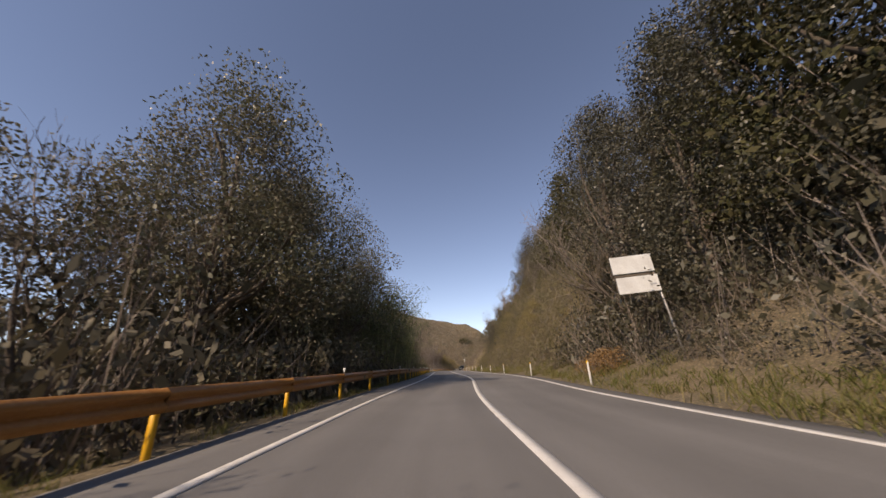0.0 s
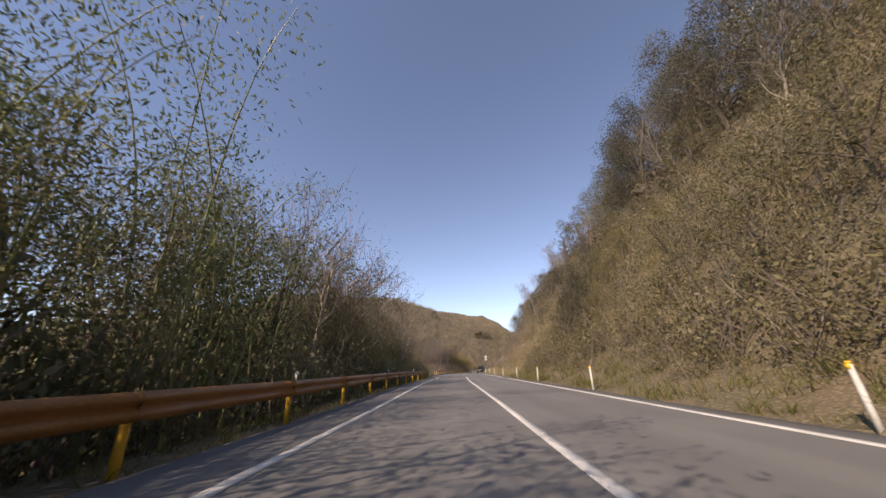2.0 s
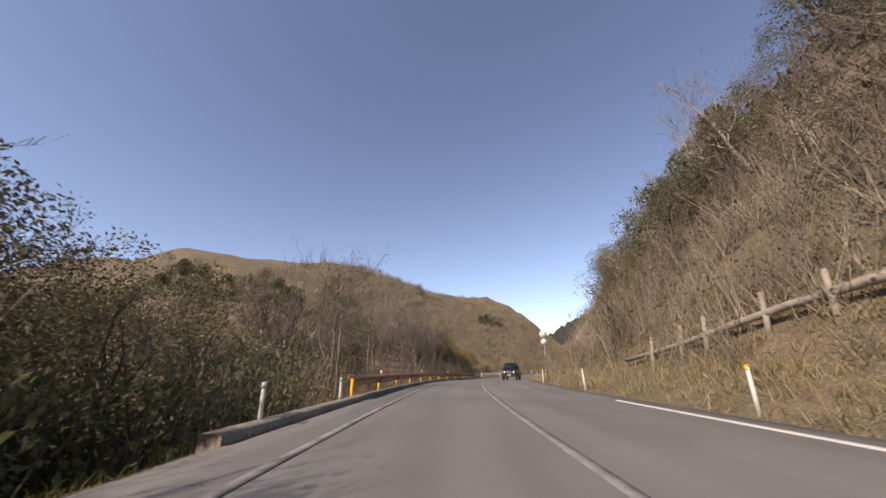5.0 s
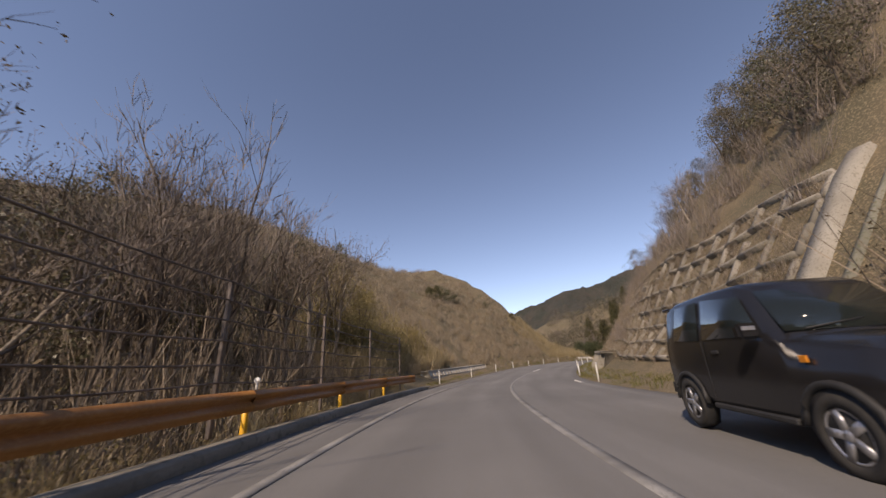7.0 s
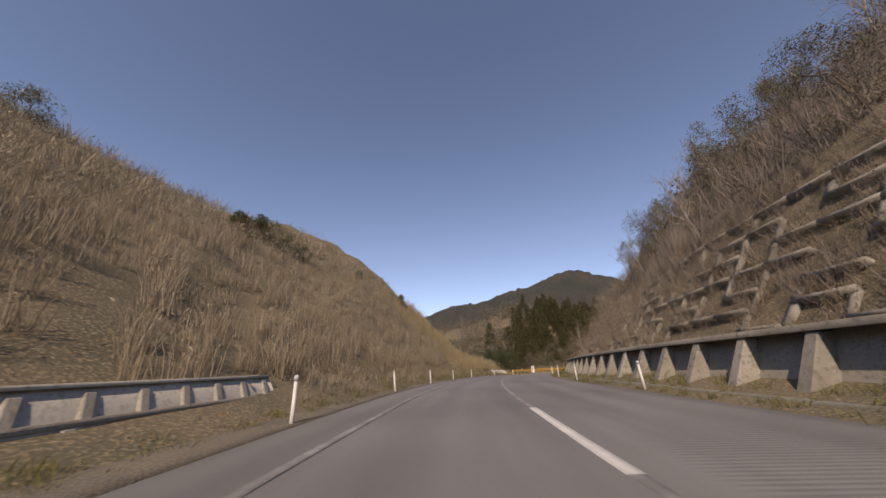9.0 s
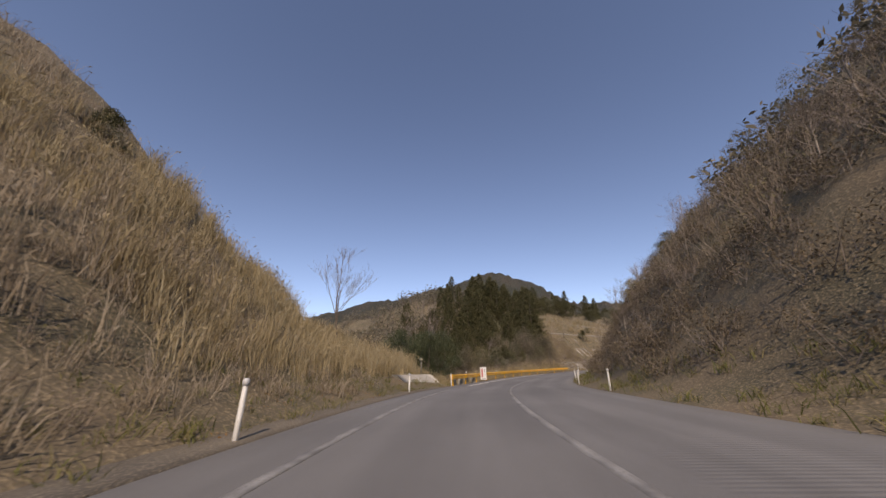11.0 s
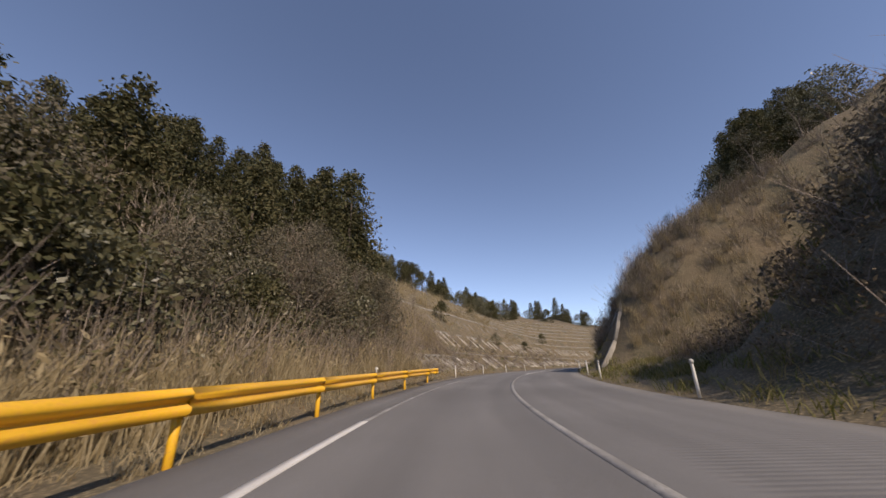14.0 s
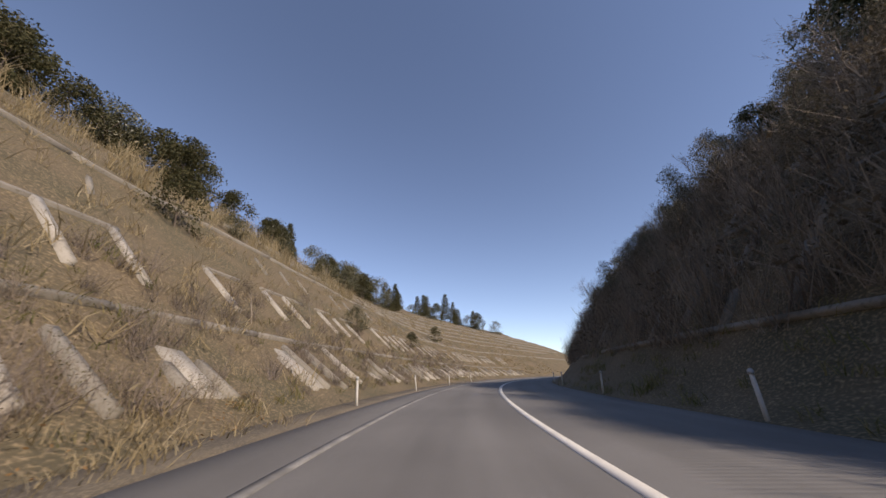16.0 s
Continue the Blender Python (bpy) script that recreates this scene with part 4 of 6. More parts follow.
stand(BIGDARK, [(64, 9.2, 0.36), (66.5, 9.6, 0.42), (69, 9.0, 0.4), (71, 10.2, 0.45), (67.5, 11.5, 0.45)], 220, 8)
stand(GOLDEN, [(243, 12.6, 0.55), (246, 13.2, 0.5), (249, 12.8, 0.42)], 222)
stand(BUSHY, rows(24, 82, 132, 11, 20, 0.5, 0.85, 216), 216, 8)
stand(DENSE, rows(16, 84, 134, 15, 28, 0.7, 1.1, 217), 217)
stand(BUSHY[2:], rows(34, 141, 210, 14, 26, 0.5, 0.8, 218), 218, 8)
stand(GREEN, rows(16, 142, 206, 16, 26, 0.45, 0.65, 219), 219)
stand(BARE, [(26, 13, 1.0), (22, 11.5, 1.0)], 211, 8)
stand(DENSE, [(247, 18, 0.6), (250, 18, 0.6), (254, 17.5, 0.6), (257, 19, 0.6), (252, 20.5, 0.65)], 212)
stand(GREEN, rows(34, 30, 130, 20, 42, 0.8, 1.15, 22), 22)
stand(BIG, [(50, 20, 0.95), (53, 18.5, 0.95), (56.5, 20, 1.0), (60, 19.5, 0.85), (64, 22, 0.9), (69, 24, 0.85), (84, 27, 0.8), (90, 26, 0.85), (97, 25, 0.8), (104, 30, 0.85), (111, 29, 0.9), (118, 30, 0.8)], 221)
stand(BARE, rows(30, 30, 134, 12, 28, 0.6, 1.0, 23), 23, 8)
stand(BARE, rows(40, 134, 210, 14, 30, 0.5, 0.8, 24), 24, 8)
stand(GREEN, rows(16, 136, 210, 22, 42, 0.6, 0.9, 25), 25)
stand(GREEN, rows(20, 208, 258, 19, 32, 0.28, 0.42, 26), 26)
stand(BARE, rows(22, 206, 258, 9, 20, 0.3, 0.45, 27), 27, 8)
stand(CEDARS, rows(16, 296, 312, 25, 34, 0.55, 0.8, 28), 28, 3)
stand(DENSE, rows(12, 294, 312, 24.5, 33, 1.0, 1.4, 284), 284)
stand(GREEN, [(281, -14, 0.5), (284, -13, 0.45), (279, -16, 0.55), (287, -17, 0.45), (289, -20, 0.5), (293, -22, 0.6), (296, -22.5, 0.6), (291, -20, 0.65), (288, -18, 0.65), (285, -15.5, 0.6)], 281)
stand(CEDARS, rows(12, 283, 300, -22, -34, 0.5, 0.7, 282), 282, 3)
stand(GREEN, rows(22, 288, 360, 15, 30, 0.3, 0.5, 29), 29)
stand(BUSHY[2:], rows(26, 299, 340, 10, 18, 0.35, 0.6, 291), 291, 10)
stand(DENSE, rows(22, 302, 350, 12, 22, 0.35, 0.65, 292), 292, 8)
stand(BARE, rows(14, 292, 330, 9, 16, 0.3, 0.5, 293), 293, 10)
LEAN = bare_tree("leaning_bare_tree", 11, 77, "large leafless tree leaning over the road sign", BARK, TWIG, spread=0.5, trunk=0.11, lean=(-0.6, 0.1), first=0.15, forks=3)
x, y, z = on_land(19.5, 11.0, -0.2)
LEAN.matrix_basis = pose(float(x), float(y), float(z), 0, 0, -math.degrees(heading(17)))

# ---------------------------------------------------------------- thickets and grass
def thicket(name, n, s0, s1, d0, d1, f0, f1, pieces, mats, label, tall=1.0, seed=None, category="undergrowth"):
    s, d, r = spread(n, s0, s1, d0, d1, seed)
    return scatter(name, pieces, s, d, r.uniform(f0, f1, n), mats, label, category, tall=r.uniform(0.8, 1.2, n) * tall)


thicket("thicket", 420, -25, 44, -4.6, -11, 1.0, 2.0, SCRUB, [DARKSCRUB, TWIG], "dark shrubs under roadside trees", 1.3)
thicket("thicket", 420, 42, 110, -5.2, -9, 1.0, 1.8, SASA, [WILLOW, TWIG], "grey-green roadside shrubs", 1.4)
thicket("thicket", 240, 44, 110, -8, -16, 1.6, 2.6, FAR_SCRUB, [DARKSCRUB, TWIG], "dense dark shrubs behind the roadside", 1.3)
thicket("thicket", 420, 108, 145, -5.6, -20, 1.0, 1.8, TWIGGY, [BROWN, PALETWIG], "leafless brown brushwood behind the cables", 1.2)
thicket("thicket", 260, 108, 150, -5.2, -9, 0.6, 1.1, SCRUB_FINE, [GOLD, PALETWIG], "straw coloured brush behind the cable fence", 1.2)
thicket("dry_grass", 260, 106, 150, -4.7, -6.5, 0.45, 0.8, SUSUKI, [STRAW], "pale dry grass below the cable fence", 0.8, category="grass")
thicket("thicket", 240, 100, 148, -18, -56, 1.6, 3.0, FAR_SCRUB, [BROWN, TWIG], "brown hillside scrub")
thicket("thicket", 150, -25, 44, -8, -17, 2.2, 3.6, FAR_SCRUB, [DARKSCRUB, TWIG], "dense dark undergrowth of the forest", 1.4)
thicket("thicket", 150, -25, 30, 12, 26, 2.2, 3.6, FAR_SCRUB, [DARKLEAF, TWIG], "dense dark undergrowth of the forest", 1.4)
thicket("thicket", 420, -25, 28, 7.8, 20, 1.0, 2.2, SCRUB, [DARKLEAF, TWIG], "dark shrubs below hillside trees", 1.3)
thicket("thicket", 760, 24, 80, 7.8, 18, 0.9, 1.8, SASA, [OLIVE, TWIG], "olive and straw coloured bamboo grass on the bank")
thicket("thicket", 170, 0, 27, 8.0, 13.5, 0.7, 1.2, SASA, [DARKLEAF, TWIG], "dark low shrubs at the foot of the wood")
thicket("thicket", 330, 24, 80, 7.2, 11, 0.5, 0.95, SASA, [OLIVE, TWIG], "olive bamboo grass hanging over the bank foot")
thicket("thicket", 300, 76, 112, 14, 30, 1.0, 1.8, SCRUB_FINE, [BROWN, TWIG], "brown brush covering the upper bank")
thicket("dry_grass", 300, 78, 114, 6.4, 10, 0.4, 0.8, HAY, [STRAW], "short straw grass at the bank foot", category="grass")
thicket("dry_grass", 360, 28, 76, 8.8, 16, 0.6, 1.0, SUSUKI, [STRAW], "straw stalks among the bamboo grass on the bank", category="grass")
thicket("thicket", 420, 262, 290, 12, 44, 0.7, 1.5, SCRUB_FINE, [BROWN, PALETWIG], "straw and brown scrub over the open hillside")
thicket("thicket", 260, 250, 290, -24, -72, 2.0, 3.4, FAR_SCRUB, [DARKSCRUB, TWIG], "dark scrub between the cedars on the hill")
thicket("thicket", 220, 250, 292, -46, -112, 2.6, 4.6, FAR_SCRUB, [DARKSCRUB, TWIG], "dark woodland over the hill behind the cedars")
thicket("thicket", 260, 235, 258, -19, -62, 1.8, 3.0, FAR_SCRUB, [DARKSCRUB, TWIG], "dark scrub on the low ground below the cedars")
thicket("thicket", 300, 206, 262, 20, 60, 1.8, 3.0, FAR_SCRUB, [DARKSCRUB, TWIG], "dark woodland scrub on the high hillside")
thicket("thicket", 300, 60, 136, 14, 34, 1.2, 2.4, FAR_SCRUB, [BROWN, TWIG], "brown scrub on the steep hillside")
thicket("thicket", 360, 92, 138, 7.6, 16, 0.9, 1.6, SCRUB_FINE, [BROWN, PALETWIG], "brown and straw brush on the bank")
thicket("thicket", 520, 142, 214, 12.5, 32, 0.9, 1.5, TWIGGY, [DARKSCRUB, TWIG], "dark brown brushwood above the concrete lattice", 1.1)
thicket("thicket", 480, 158, 207, 9.2, 13, 0.35, 0.7, TWIGGY, [BROWN, TWIG], "leafless brush hanging over the concrete lattice")
thicket("thicket", 900, 141, 207, 8.2, 13, 0.3, 0.62, SCRUB_FINE, [OLIVE, PALETWIG], "low olive weeds in the lattice cells")
thicket("thicket", 1000, 141, 207, 8.4, 13, 0.25, 0.55, SCRUB_FINE, [BROWN, PALETWIG], "dry creepers and brush over the concrete lattice")
thicket("thicket", 760, 202, 270, 7.4, 20, 0.7, 1.35, SASA, [BROWN, TWIG], "dark shaded brush on the steep bank")
# Dark brush laid over the slope in place of cedars and their shade.
thicket("thicket", 300, 258, 273, 10.5, 28, 0.9, 1.7, SCRUB, [DARKSCRUB, TWIG], "dark brush standing in for shade on the hillside before the spur", 1.2, seed=772)
thicket("thicket", 160, 205, 262, 11, 22, 0.8, 1.5, SCRUB_FINE, [OLIVE, PALETWIG], "sunlit olive brush along the bank top")
thicket("verge_grass", 420, 262, 286, 7.5, 20, 0.6, 1.3, TUFT, [GREENGRASS], "green and straw grass on the sunlit spur", category="grass")
thicket("thicket", 460, 279, 294, 10.5, 24, 0.5, 1.2, SCRUB_FINE, [OLIVE, PALETWIG], "sunlit olive scrub on the spur")
thicket("thicket", 420, 279, 293, -7.2, -15, 0.7, 1.3, SCRUB_FINE, [GOLD, PALETWIG], "olive and straw brush above the concrete ribs", 1.3)
thicket("dry_grass", 120, 278, 289, -8, -16, 0.9, 1.3, SUSUKI, [STRAW], "tall straw grass above the concrete ribs", category="grass")
thicket("thicket", 260, 279, 300, -4.6, -7.4, 0.22, 0.5, SCRUB_FINE, [OLIVE, PALETWIG], "green and brown weeds growing over the concrete slabs")
thicket("thicket", 520, 278, 345, -4.6, -9.5, 0.35, 0.75, TWIGGY, [BROWN, TWIG], "low brown weeds among the concrete ribs", 0.7)
thicket("verge_grass", 260, 278, 340, -4.4, -9.5, 0.5, 0.9, TUFT, [GREENGRASS], "patchy green grass among the concrete ribs", category="grass")
thicket("thicket", 420, 292, 430, 26, 80, 2.2, 4.0, FAR_SCRUB, [DARKSCRUB, TWIG], "dark woodland scrub on the far hillside")
# Russet leaves and pale twigs lift the deep shade of this bank.
thicket("thicket", 700, 290, 350, 8.0, 16, 0.7, 1.5, TWIGGY, [RUSSET, PALETWIG], "leafless grey creepers over the shaded lattice")
thicket("thicket", 520, 293, 372, 8.4, 22, 0.9, 1.9, SCRUB, [BROWN, PALETWIG], "dark shaded brush on the steep bank")
thicket("thicket", 240, 240, 280, -5.8, -14, 0.8, 1.4, SCRUB_FINE, [BROWN, TWIG], "brown brush behind the yellow guardrail", 1.2)
thicket("thicket", 200, 258, 282, -7, -12, 1.2, 2.0, SCRUB, [DARKSCRUB, TWIG], "dark brush at the foot of the cedars", 1.3)
thicket("thicket", 90, 262, 282, -5.2, -9, 0.8, 1.3, SCRUB_FINE, [OLIVE, PALETWIG], "sunlit olive brush below the cedars", 1.2)
thicket("thicket", 260, 238, 284, -12, -40, 1.6, 3.0, FAR_SCRUB, [DARKSCRUB, TWIG], "dark scrub below cedars")
thicket("dry_grass", 1600, 147, 212, -6.0, -22, 0.5, 0.9, SUSUKI, [RUSSET], "tall dry pampas grass on the slope", category="grass")
thicket("dry_grass", 1700, 146, 210, -20, -60, 1.2, 2.2, HAY, [RUSSET], "dry brown grass on the upper slope", category="grass")
thicket("dry_grass", 900, 208, 231, -5.6, -16, 0.5, 0.95, SUSUKI, [STRAW], "pale pampas grass on a low mound", category="grass")
thicket("dry_grass", 220, 258, 281, -4.8, -7, 0.6, 0.85, SUSUKI, [STRAW], "tall straw grass behind the yellow guardrail", category="grass")
thicket("dry_grass", 300, 229, 280, -4.3, -6.8, 0.4, 0.8, SUSUKI, [STRAW], "pale dry grass behind the yellow guardrail", category="grass")
thicket("dry_grass", 260, 243, 268, -5.0, -7.6, 0.7, 1.05, SUSUKI, [STRAW], "tall pale straw grass in front of the brush", seed=771, category="grass")
thicket("dry_grass", 520, 74, 98, 8.5, 20, 0.7, 1.2, SUSUKI, [STRAW], "straw coloured grass on the open slope", category="grass")
# Pale grass, also added so that the spur looks sunlit.
thicket("dry_grass", 260, 283, 292, 9.5, 22, 0.4, 0.75, SUSUKI, [STRAW], "pale straw grass on the sunlit spur", category="grass")
thicket("thicket", 280, 149.5, 161, -7.6, -12, 0.9, 1.3, SASA, [GOLD, PALETWIG], "tall golden bamboo grass at the slope foot", 2.5)
thicket("dry_grass", 260, 148.5, 164, -6.6, -10, 0.8, 1.3, SUSUKI, [STRAW], "tall straw grass at the slope foot", category="grass")
thicket("dry_grass", 1900, 277, 400, -4.8, -34, 0.6, 1.3, HAY, [STRAW], "dry straw grass on the terraced slope", 0.7, category="grass")
thicket("dry_grass", 130, 277, 330, -16, -24, 0.8, 1.4, SUSUKI, [STRAW], "tall straw grass above the drain channel", category="grass")
thicket("verge_grass", 900, -25, 80, 5.75, 8.4, 0.5, 1.1, TUFT, [GREENGRASS], "short green and straw verge grass", category="grass")
thicket("verge_grass", 520, 80, 140, 5.75, 9.5, 0.5, 1.2, TUFT, [STRAW], "short dry verge grass", category="grass")
thicket("verge_grass", 420, 138, 210, 5.8, 7.6, 0.35, 0.7, TUFT, [GREENGRASS], "sparse verge grass below the wall", category="grass")
thicket("verge_grass", 420, 205, 320, 5.9, 8.4, 0.5, 1.1, TUFT, [GREENGRASS], "short green verge grass", category="grass")
thicket("verge_grass", 420, -25, 110, -3.5, -4.9, 0.35, 0.8, TUFT, [GREENGRASS], "sparse verge grass beside the guardrail", category="grass")
thicket("verge_grass", 200, 150, 182, -3.7, -4.5, 0.3, 0.55, TUFT, [GREENGRASS], "short green and dry verge grass below the crib wall", category="grass")
thicket("verge_grass", 420, 181, 232, -3.7, -6.4, 0.35, 0.8, TUFT, [GREENGRASS], "short green and dry verge grass", category="grass")
thicket("dry_grass", 420, 176, 218, -4.4, -8, 0.4, 0.75, HAY, [RUSSET], "short dry grass at the slope foot", category="grass")
thicket("thicket", 300, 174, 218, -4.6, -8.5, 0.25, 0.5, SCRUB_FINE, [OLIVE, PALETWIG], "low green and brown weeds at the slope foot")
thicket("verge_grass", 420, 228, 300, -3.6, -5.4, 0.4, 0.9, TUFT, [STRAW], "short dry verge grass", category="grass")

# ---------------------------------------------------------------- guardrails, posts, walls
def along(s, d, z=0.0):
    """Pose at a station: x to the right of the drive, y ahead, on the road plus z."""
    x, y, h = place(s, d, z)
    return pose(float(x), float(y), float(h), 0, 0, -math.degrees(heading(s)))


def swept(name, s0, s1, profile, mat, step=1.0, smooth=False):
    """A closed cross-section (d, z) drawn along the road, with end faces."""
    ss = np.linspace(s0, s1, max(2, int(round((s1 - s0) / step)) + 1))
    ds, zs = [p[0] for p in profile], [p[1] for p in profile]
    if len(ds) % 2:
        ds, zs = ds + [(ds[0] + ds[-1]) / 2], zs + [(zs[0] + zs[-1]) / 2]
    V, F = ribbon(ss, ds + [ds[0]], zs + [zs[0]])
    k, e = len(ds), (len(ss) - 1) * (len(ds) + 1)
    fan = [(0, i, i + 1, i + 2) for i in range(1, k - 2, 2)]
    F = np.vstack([F, fan, [(e, e + c, e + b, e + a) for _, a, b, c in fan]])
    return quads(name, V, F, mat, smooth=smooth)


def rail_profile(d, bottom=0.47):
    front = [(0, 0), (.03, .004), (.08, .06), (.08, .105), (.012, .15), (.012, .185), (.08, .23), (.08, .275), (.03, .33), (0, .335)]
    back = [(x - .006, z) for x, z in reversed(front)]
    return [(d + x, bottom + z) for x, z in front + back]


POST = quads("rail_post", *tube([(0, 0, -0.4), (0, 0, 0.72)], 0.055, 8), YELLOW, smooth=False)
DISC = quads("reflector", *tube([(0, -0.012, 0), (0, 0.012, 0)], 0.055, 8), WHITE)
STALK = quads("stalk", *tube([(0, 0, 0), (0, 0, 0.12)], 0.02, 6), WHITE)


def guardrail(name, s0, s1, d, mat, label, spacing=4.0, first=0.0):
    t = thing(name, label, "guardrail")
    k, s = 0, s0
    while s < s1 - 0.5:
        e = min(s + spacing, s1)
        part("beam", swept("beam", s, e + 0.0, rail_profile(d + 0.003 * (k % 2)), mat), t)
        m = along(s + first, d - 0.07)
        part("post", POST, t, "yellow steel post", m)
        if k % 3 == 1:
            st = part("delineator", STALK, t, "white round delineator on the rail", along(s + first + 0.1, d + 0.01, 0.80))
            part("reflector", DISC, st, "", pose(0, 0, 0.15))
        s, k = e, k + 1
    # rounded end piece
    part("end_piece", swept("end_piece", s1, s1 + 0.35, rail_profile(d + 0.004), mat), t)
    return t


guardrail("guardrail", -38.9, 85, -3.6, OCHRE, "orange-brown corrugated steel guardrail on yellow posts")
guardrail("guardrail", 107.4, 147.4, -3.6, OCHRE, "orange-brown corrugated steel guardrail before a cable fence")
guardrail("guardrail", 229.4, 279, -3.5, YELLOW, "bright yellow corrugated steel guardrail on yellow posts")

BLOCK = bevelled("block", [box(-.16, .16, -.26, .26, -.25, .42)], CONCRETE, 0.03)
for k, s in enumerate((230.3, 232.4, 234.3, 236.6)):
    b = thing("concrete_block", "weathered grey concrete block under the yellow guardrail", "concrete block", "blocks under the guardrail")
    b.matrix_basis = along(s, -3.75, 0.0) @ pose(0, 0, 0, 0, 0, (3, -5, 4, -2)[k])
    part("body", BLOCK, b)
box_end = thing("rail_end_box", "yellow painted steel end box of the guardrail", "guardrail end")
box_end.matrix_basis = along(229.1, -3.5, 0)
part("shell", bevelled("shell", [box(-.10, .10, -.45, .3, .46, .82)], YELLOW, 0.03, 2), box_end)
part("post", POST, box_end, "yellow steel post", pose(-.02, 0, 0))

POLE = quads("body", *tube([(0, 0, -0.1), (0, 0, 0.45), (0, 0, 0.82), (0, 0, 0.9)], [0.045, 0.043, 0.04, 0.036], 8), WHITE, smooth=False)
CAP_A = quads("reflector", *join([tube([(0, -0.03, 0.86), (0, 0.03, 0.86)], 0.055, 8), tube([(0, 0, 0.9), (0, 0, 0.93)], [0.05, 0.03], 8)]), REFLECT)
CAP_G = quads("cap", *tube([(0, 0, 0.84), (0, 0, 0.92), (0, 0, 0.95)], [0.055, 0.055, 0.03], 8), GREYCAP)


def delineator(amber):
    t = thing("delineator_post", "white plastic delineator post with amber reflector" if amber else "white plastic delineator post with grey cap", "delineator", "roadside delineators")
    part("body", POLE, t)
    part("reflector" if amber else "cap", CAP_A if amber else CAP_G, t, "amber reflector" if amber else "")
    return t


def delineators(amber, d, stations, seed):
    r = np.random.default_rng(seed)
    proto = None
    for s in stations:
        dd = d + r.uniform(-0.12, 0.12)
        m = along(s, dd, float(land(s, dd)) - 0.02) @ pose(0, 0, 0, r.uniform(-3, 3), r.uniform(-5, 2), 0)
        if proto is None:
            proto = delineator(amber)
            proto.matrix_basis = m
        else:
            copy_thing(proto, m)


delineators(True, 5.75, (-7, 4, 14.3, 25, 36.4, 46, 55.5, 64.7, 74, 83.2, 93, 102, 111, 121), 1)
delineators(False, 5.85, (149.5, 158.5, 168, 177.5, 187, 196, 206, 219, 229.5, 239.5, 249, 258, 267, 277, 283, 291, 299.5, 309, 320, 331), 2)
delineators(False, -3.6, (92, 101.5, 106, 153.5, 162.5, 171.5, 180.5, 189, 198, 207, 219.3, 228.6, 284.5, 294, 303.5, 313, 324, 335), 3)

# kerb and gutter beside the cable fence
structure("kerb", swept("kerb", 100, 149.6, [(-3.62, -.3), (-3.3, -.3), (-3.28, 0.12), (-3.33, 0.16), (-3.62, 0.16)], STAINED), "grey weathered concrete kerb", "kerb")
structure("gutter", swept("gutter", 149, 226, [(-4.3, -.1), (-3.3, -.1), (-3.3, 0.02), (-3.6, 0.03), (-4.3, 0.05)], SHOULDER), "dusty brown earth gutter", "gutter")
structure("gutter", swept("gutter", 276, 400, [(-4.4, -.1), (-3.3, -.1), (-3.3, 0.02), (-3.6, 0.03), (-4.4, 0.08)], SHOULDER), "dusty brown earth gutter", "gutter")


def cable_fence(s0, s1, d):
    t = thing("cable_fence", "tall cable fence of weathered steel ropes on thin posts", "fence")
    for s in np.arange(s0, s1 + 0.1, 4.0):
        part("post", bevelled("post", [box(-.035, .035, -.04, .04, 0.1, 2.72)], CABLE, 0.008), t, "", along(s, d))
    for z in (0.95, 1.24, 1.64, 2.0, 2.36, 2.7):
        ss = np.arange(s0, s1 + 0.1, 1.0)
        sag = -0.05 * np.sin(np.pi * ((ss - s0) % 4) / 4)
        part("cable", quads("cable", *tube(place(ss, d + 0.06, z + sag), 0.016, 6), CABLE, smooth=True), t)


cable_fence(107.4, 147.5, -4.25)


# concrete lattice over the right bank
def slope_beam(s0, d0, s1, d1, width, depth, n=6, lift=0.0, sink=0.3):
    """A concrete beam laid on the land from one place to another."""
    u = np.linspace(0, 1, n)
    s, d = s0 + (s1 - s0) * u, d0 + (d1 - d0) * u
    mid = on_land(s, d)
    e = 0.15
    gs, gd = on_land(s + e, d) - on_land(s - e, d), on_land(s, d + e) - on_land(s, d - e)
    up = np.cross(gs, gd)
    up *= np.sign(up[:, 2:3]) / np.maximum(np.linalg.norm(up, axis=1), 1e-9)[:, None]
    go = np.gradient(mid, axis=0)
    go /= np.linalg.norm(go, axis=1)[:, None]
    side = np.cross(go, up)
    a, b = mid + up * (depth + lift) , mid - up * sink
    V = np.stack([b - side * width / 2, b + side * width / 2, a + side * width * 0.44, a - side * width * 0.44], 1).reshape(-1, 3)
    F = [(i * 4 + k, i * 4 + (k + 1) % 4, (i + 1) * 4 + (k + 1) % 4, (i + 1) * 4 + k) for i in range(n - 1) for k in range(4)]
    F += [(3, 2, 1, 0), tuple((n - 1) * 4 + k for k in range(4))]
    return V, np.array(F)


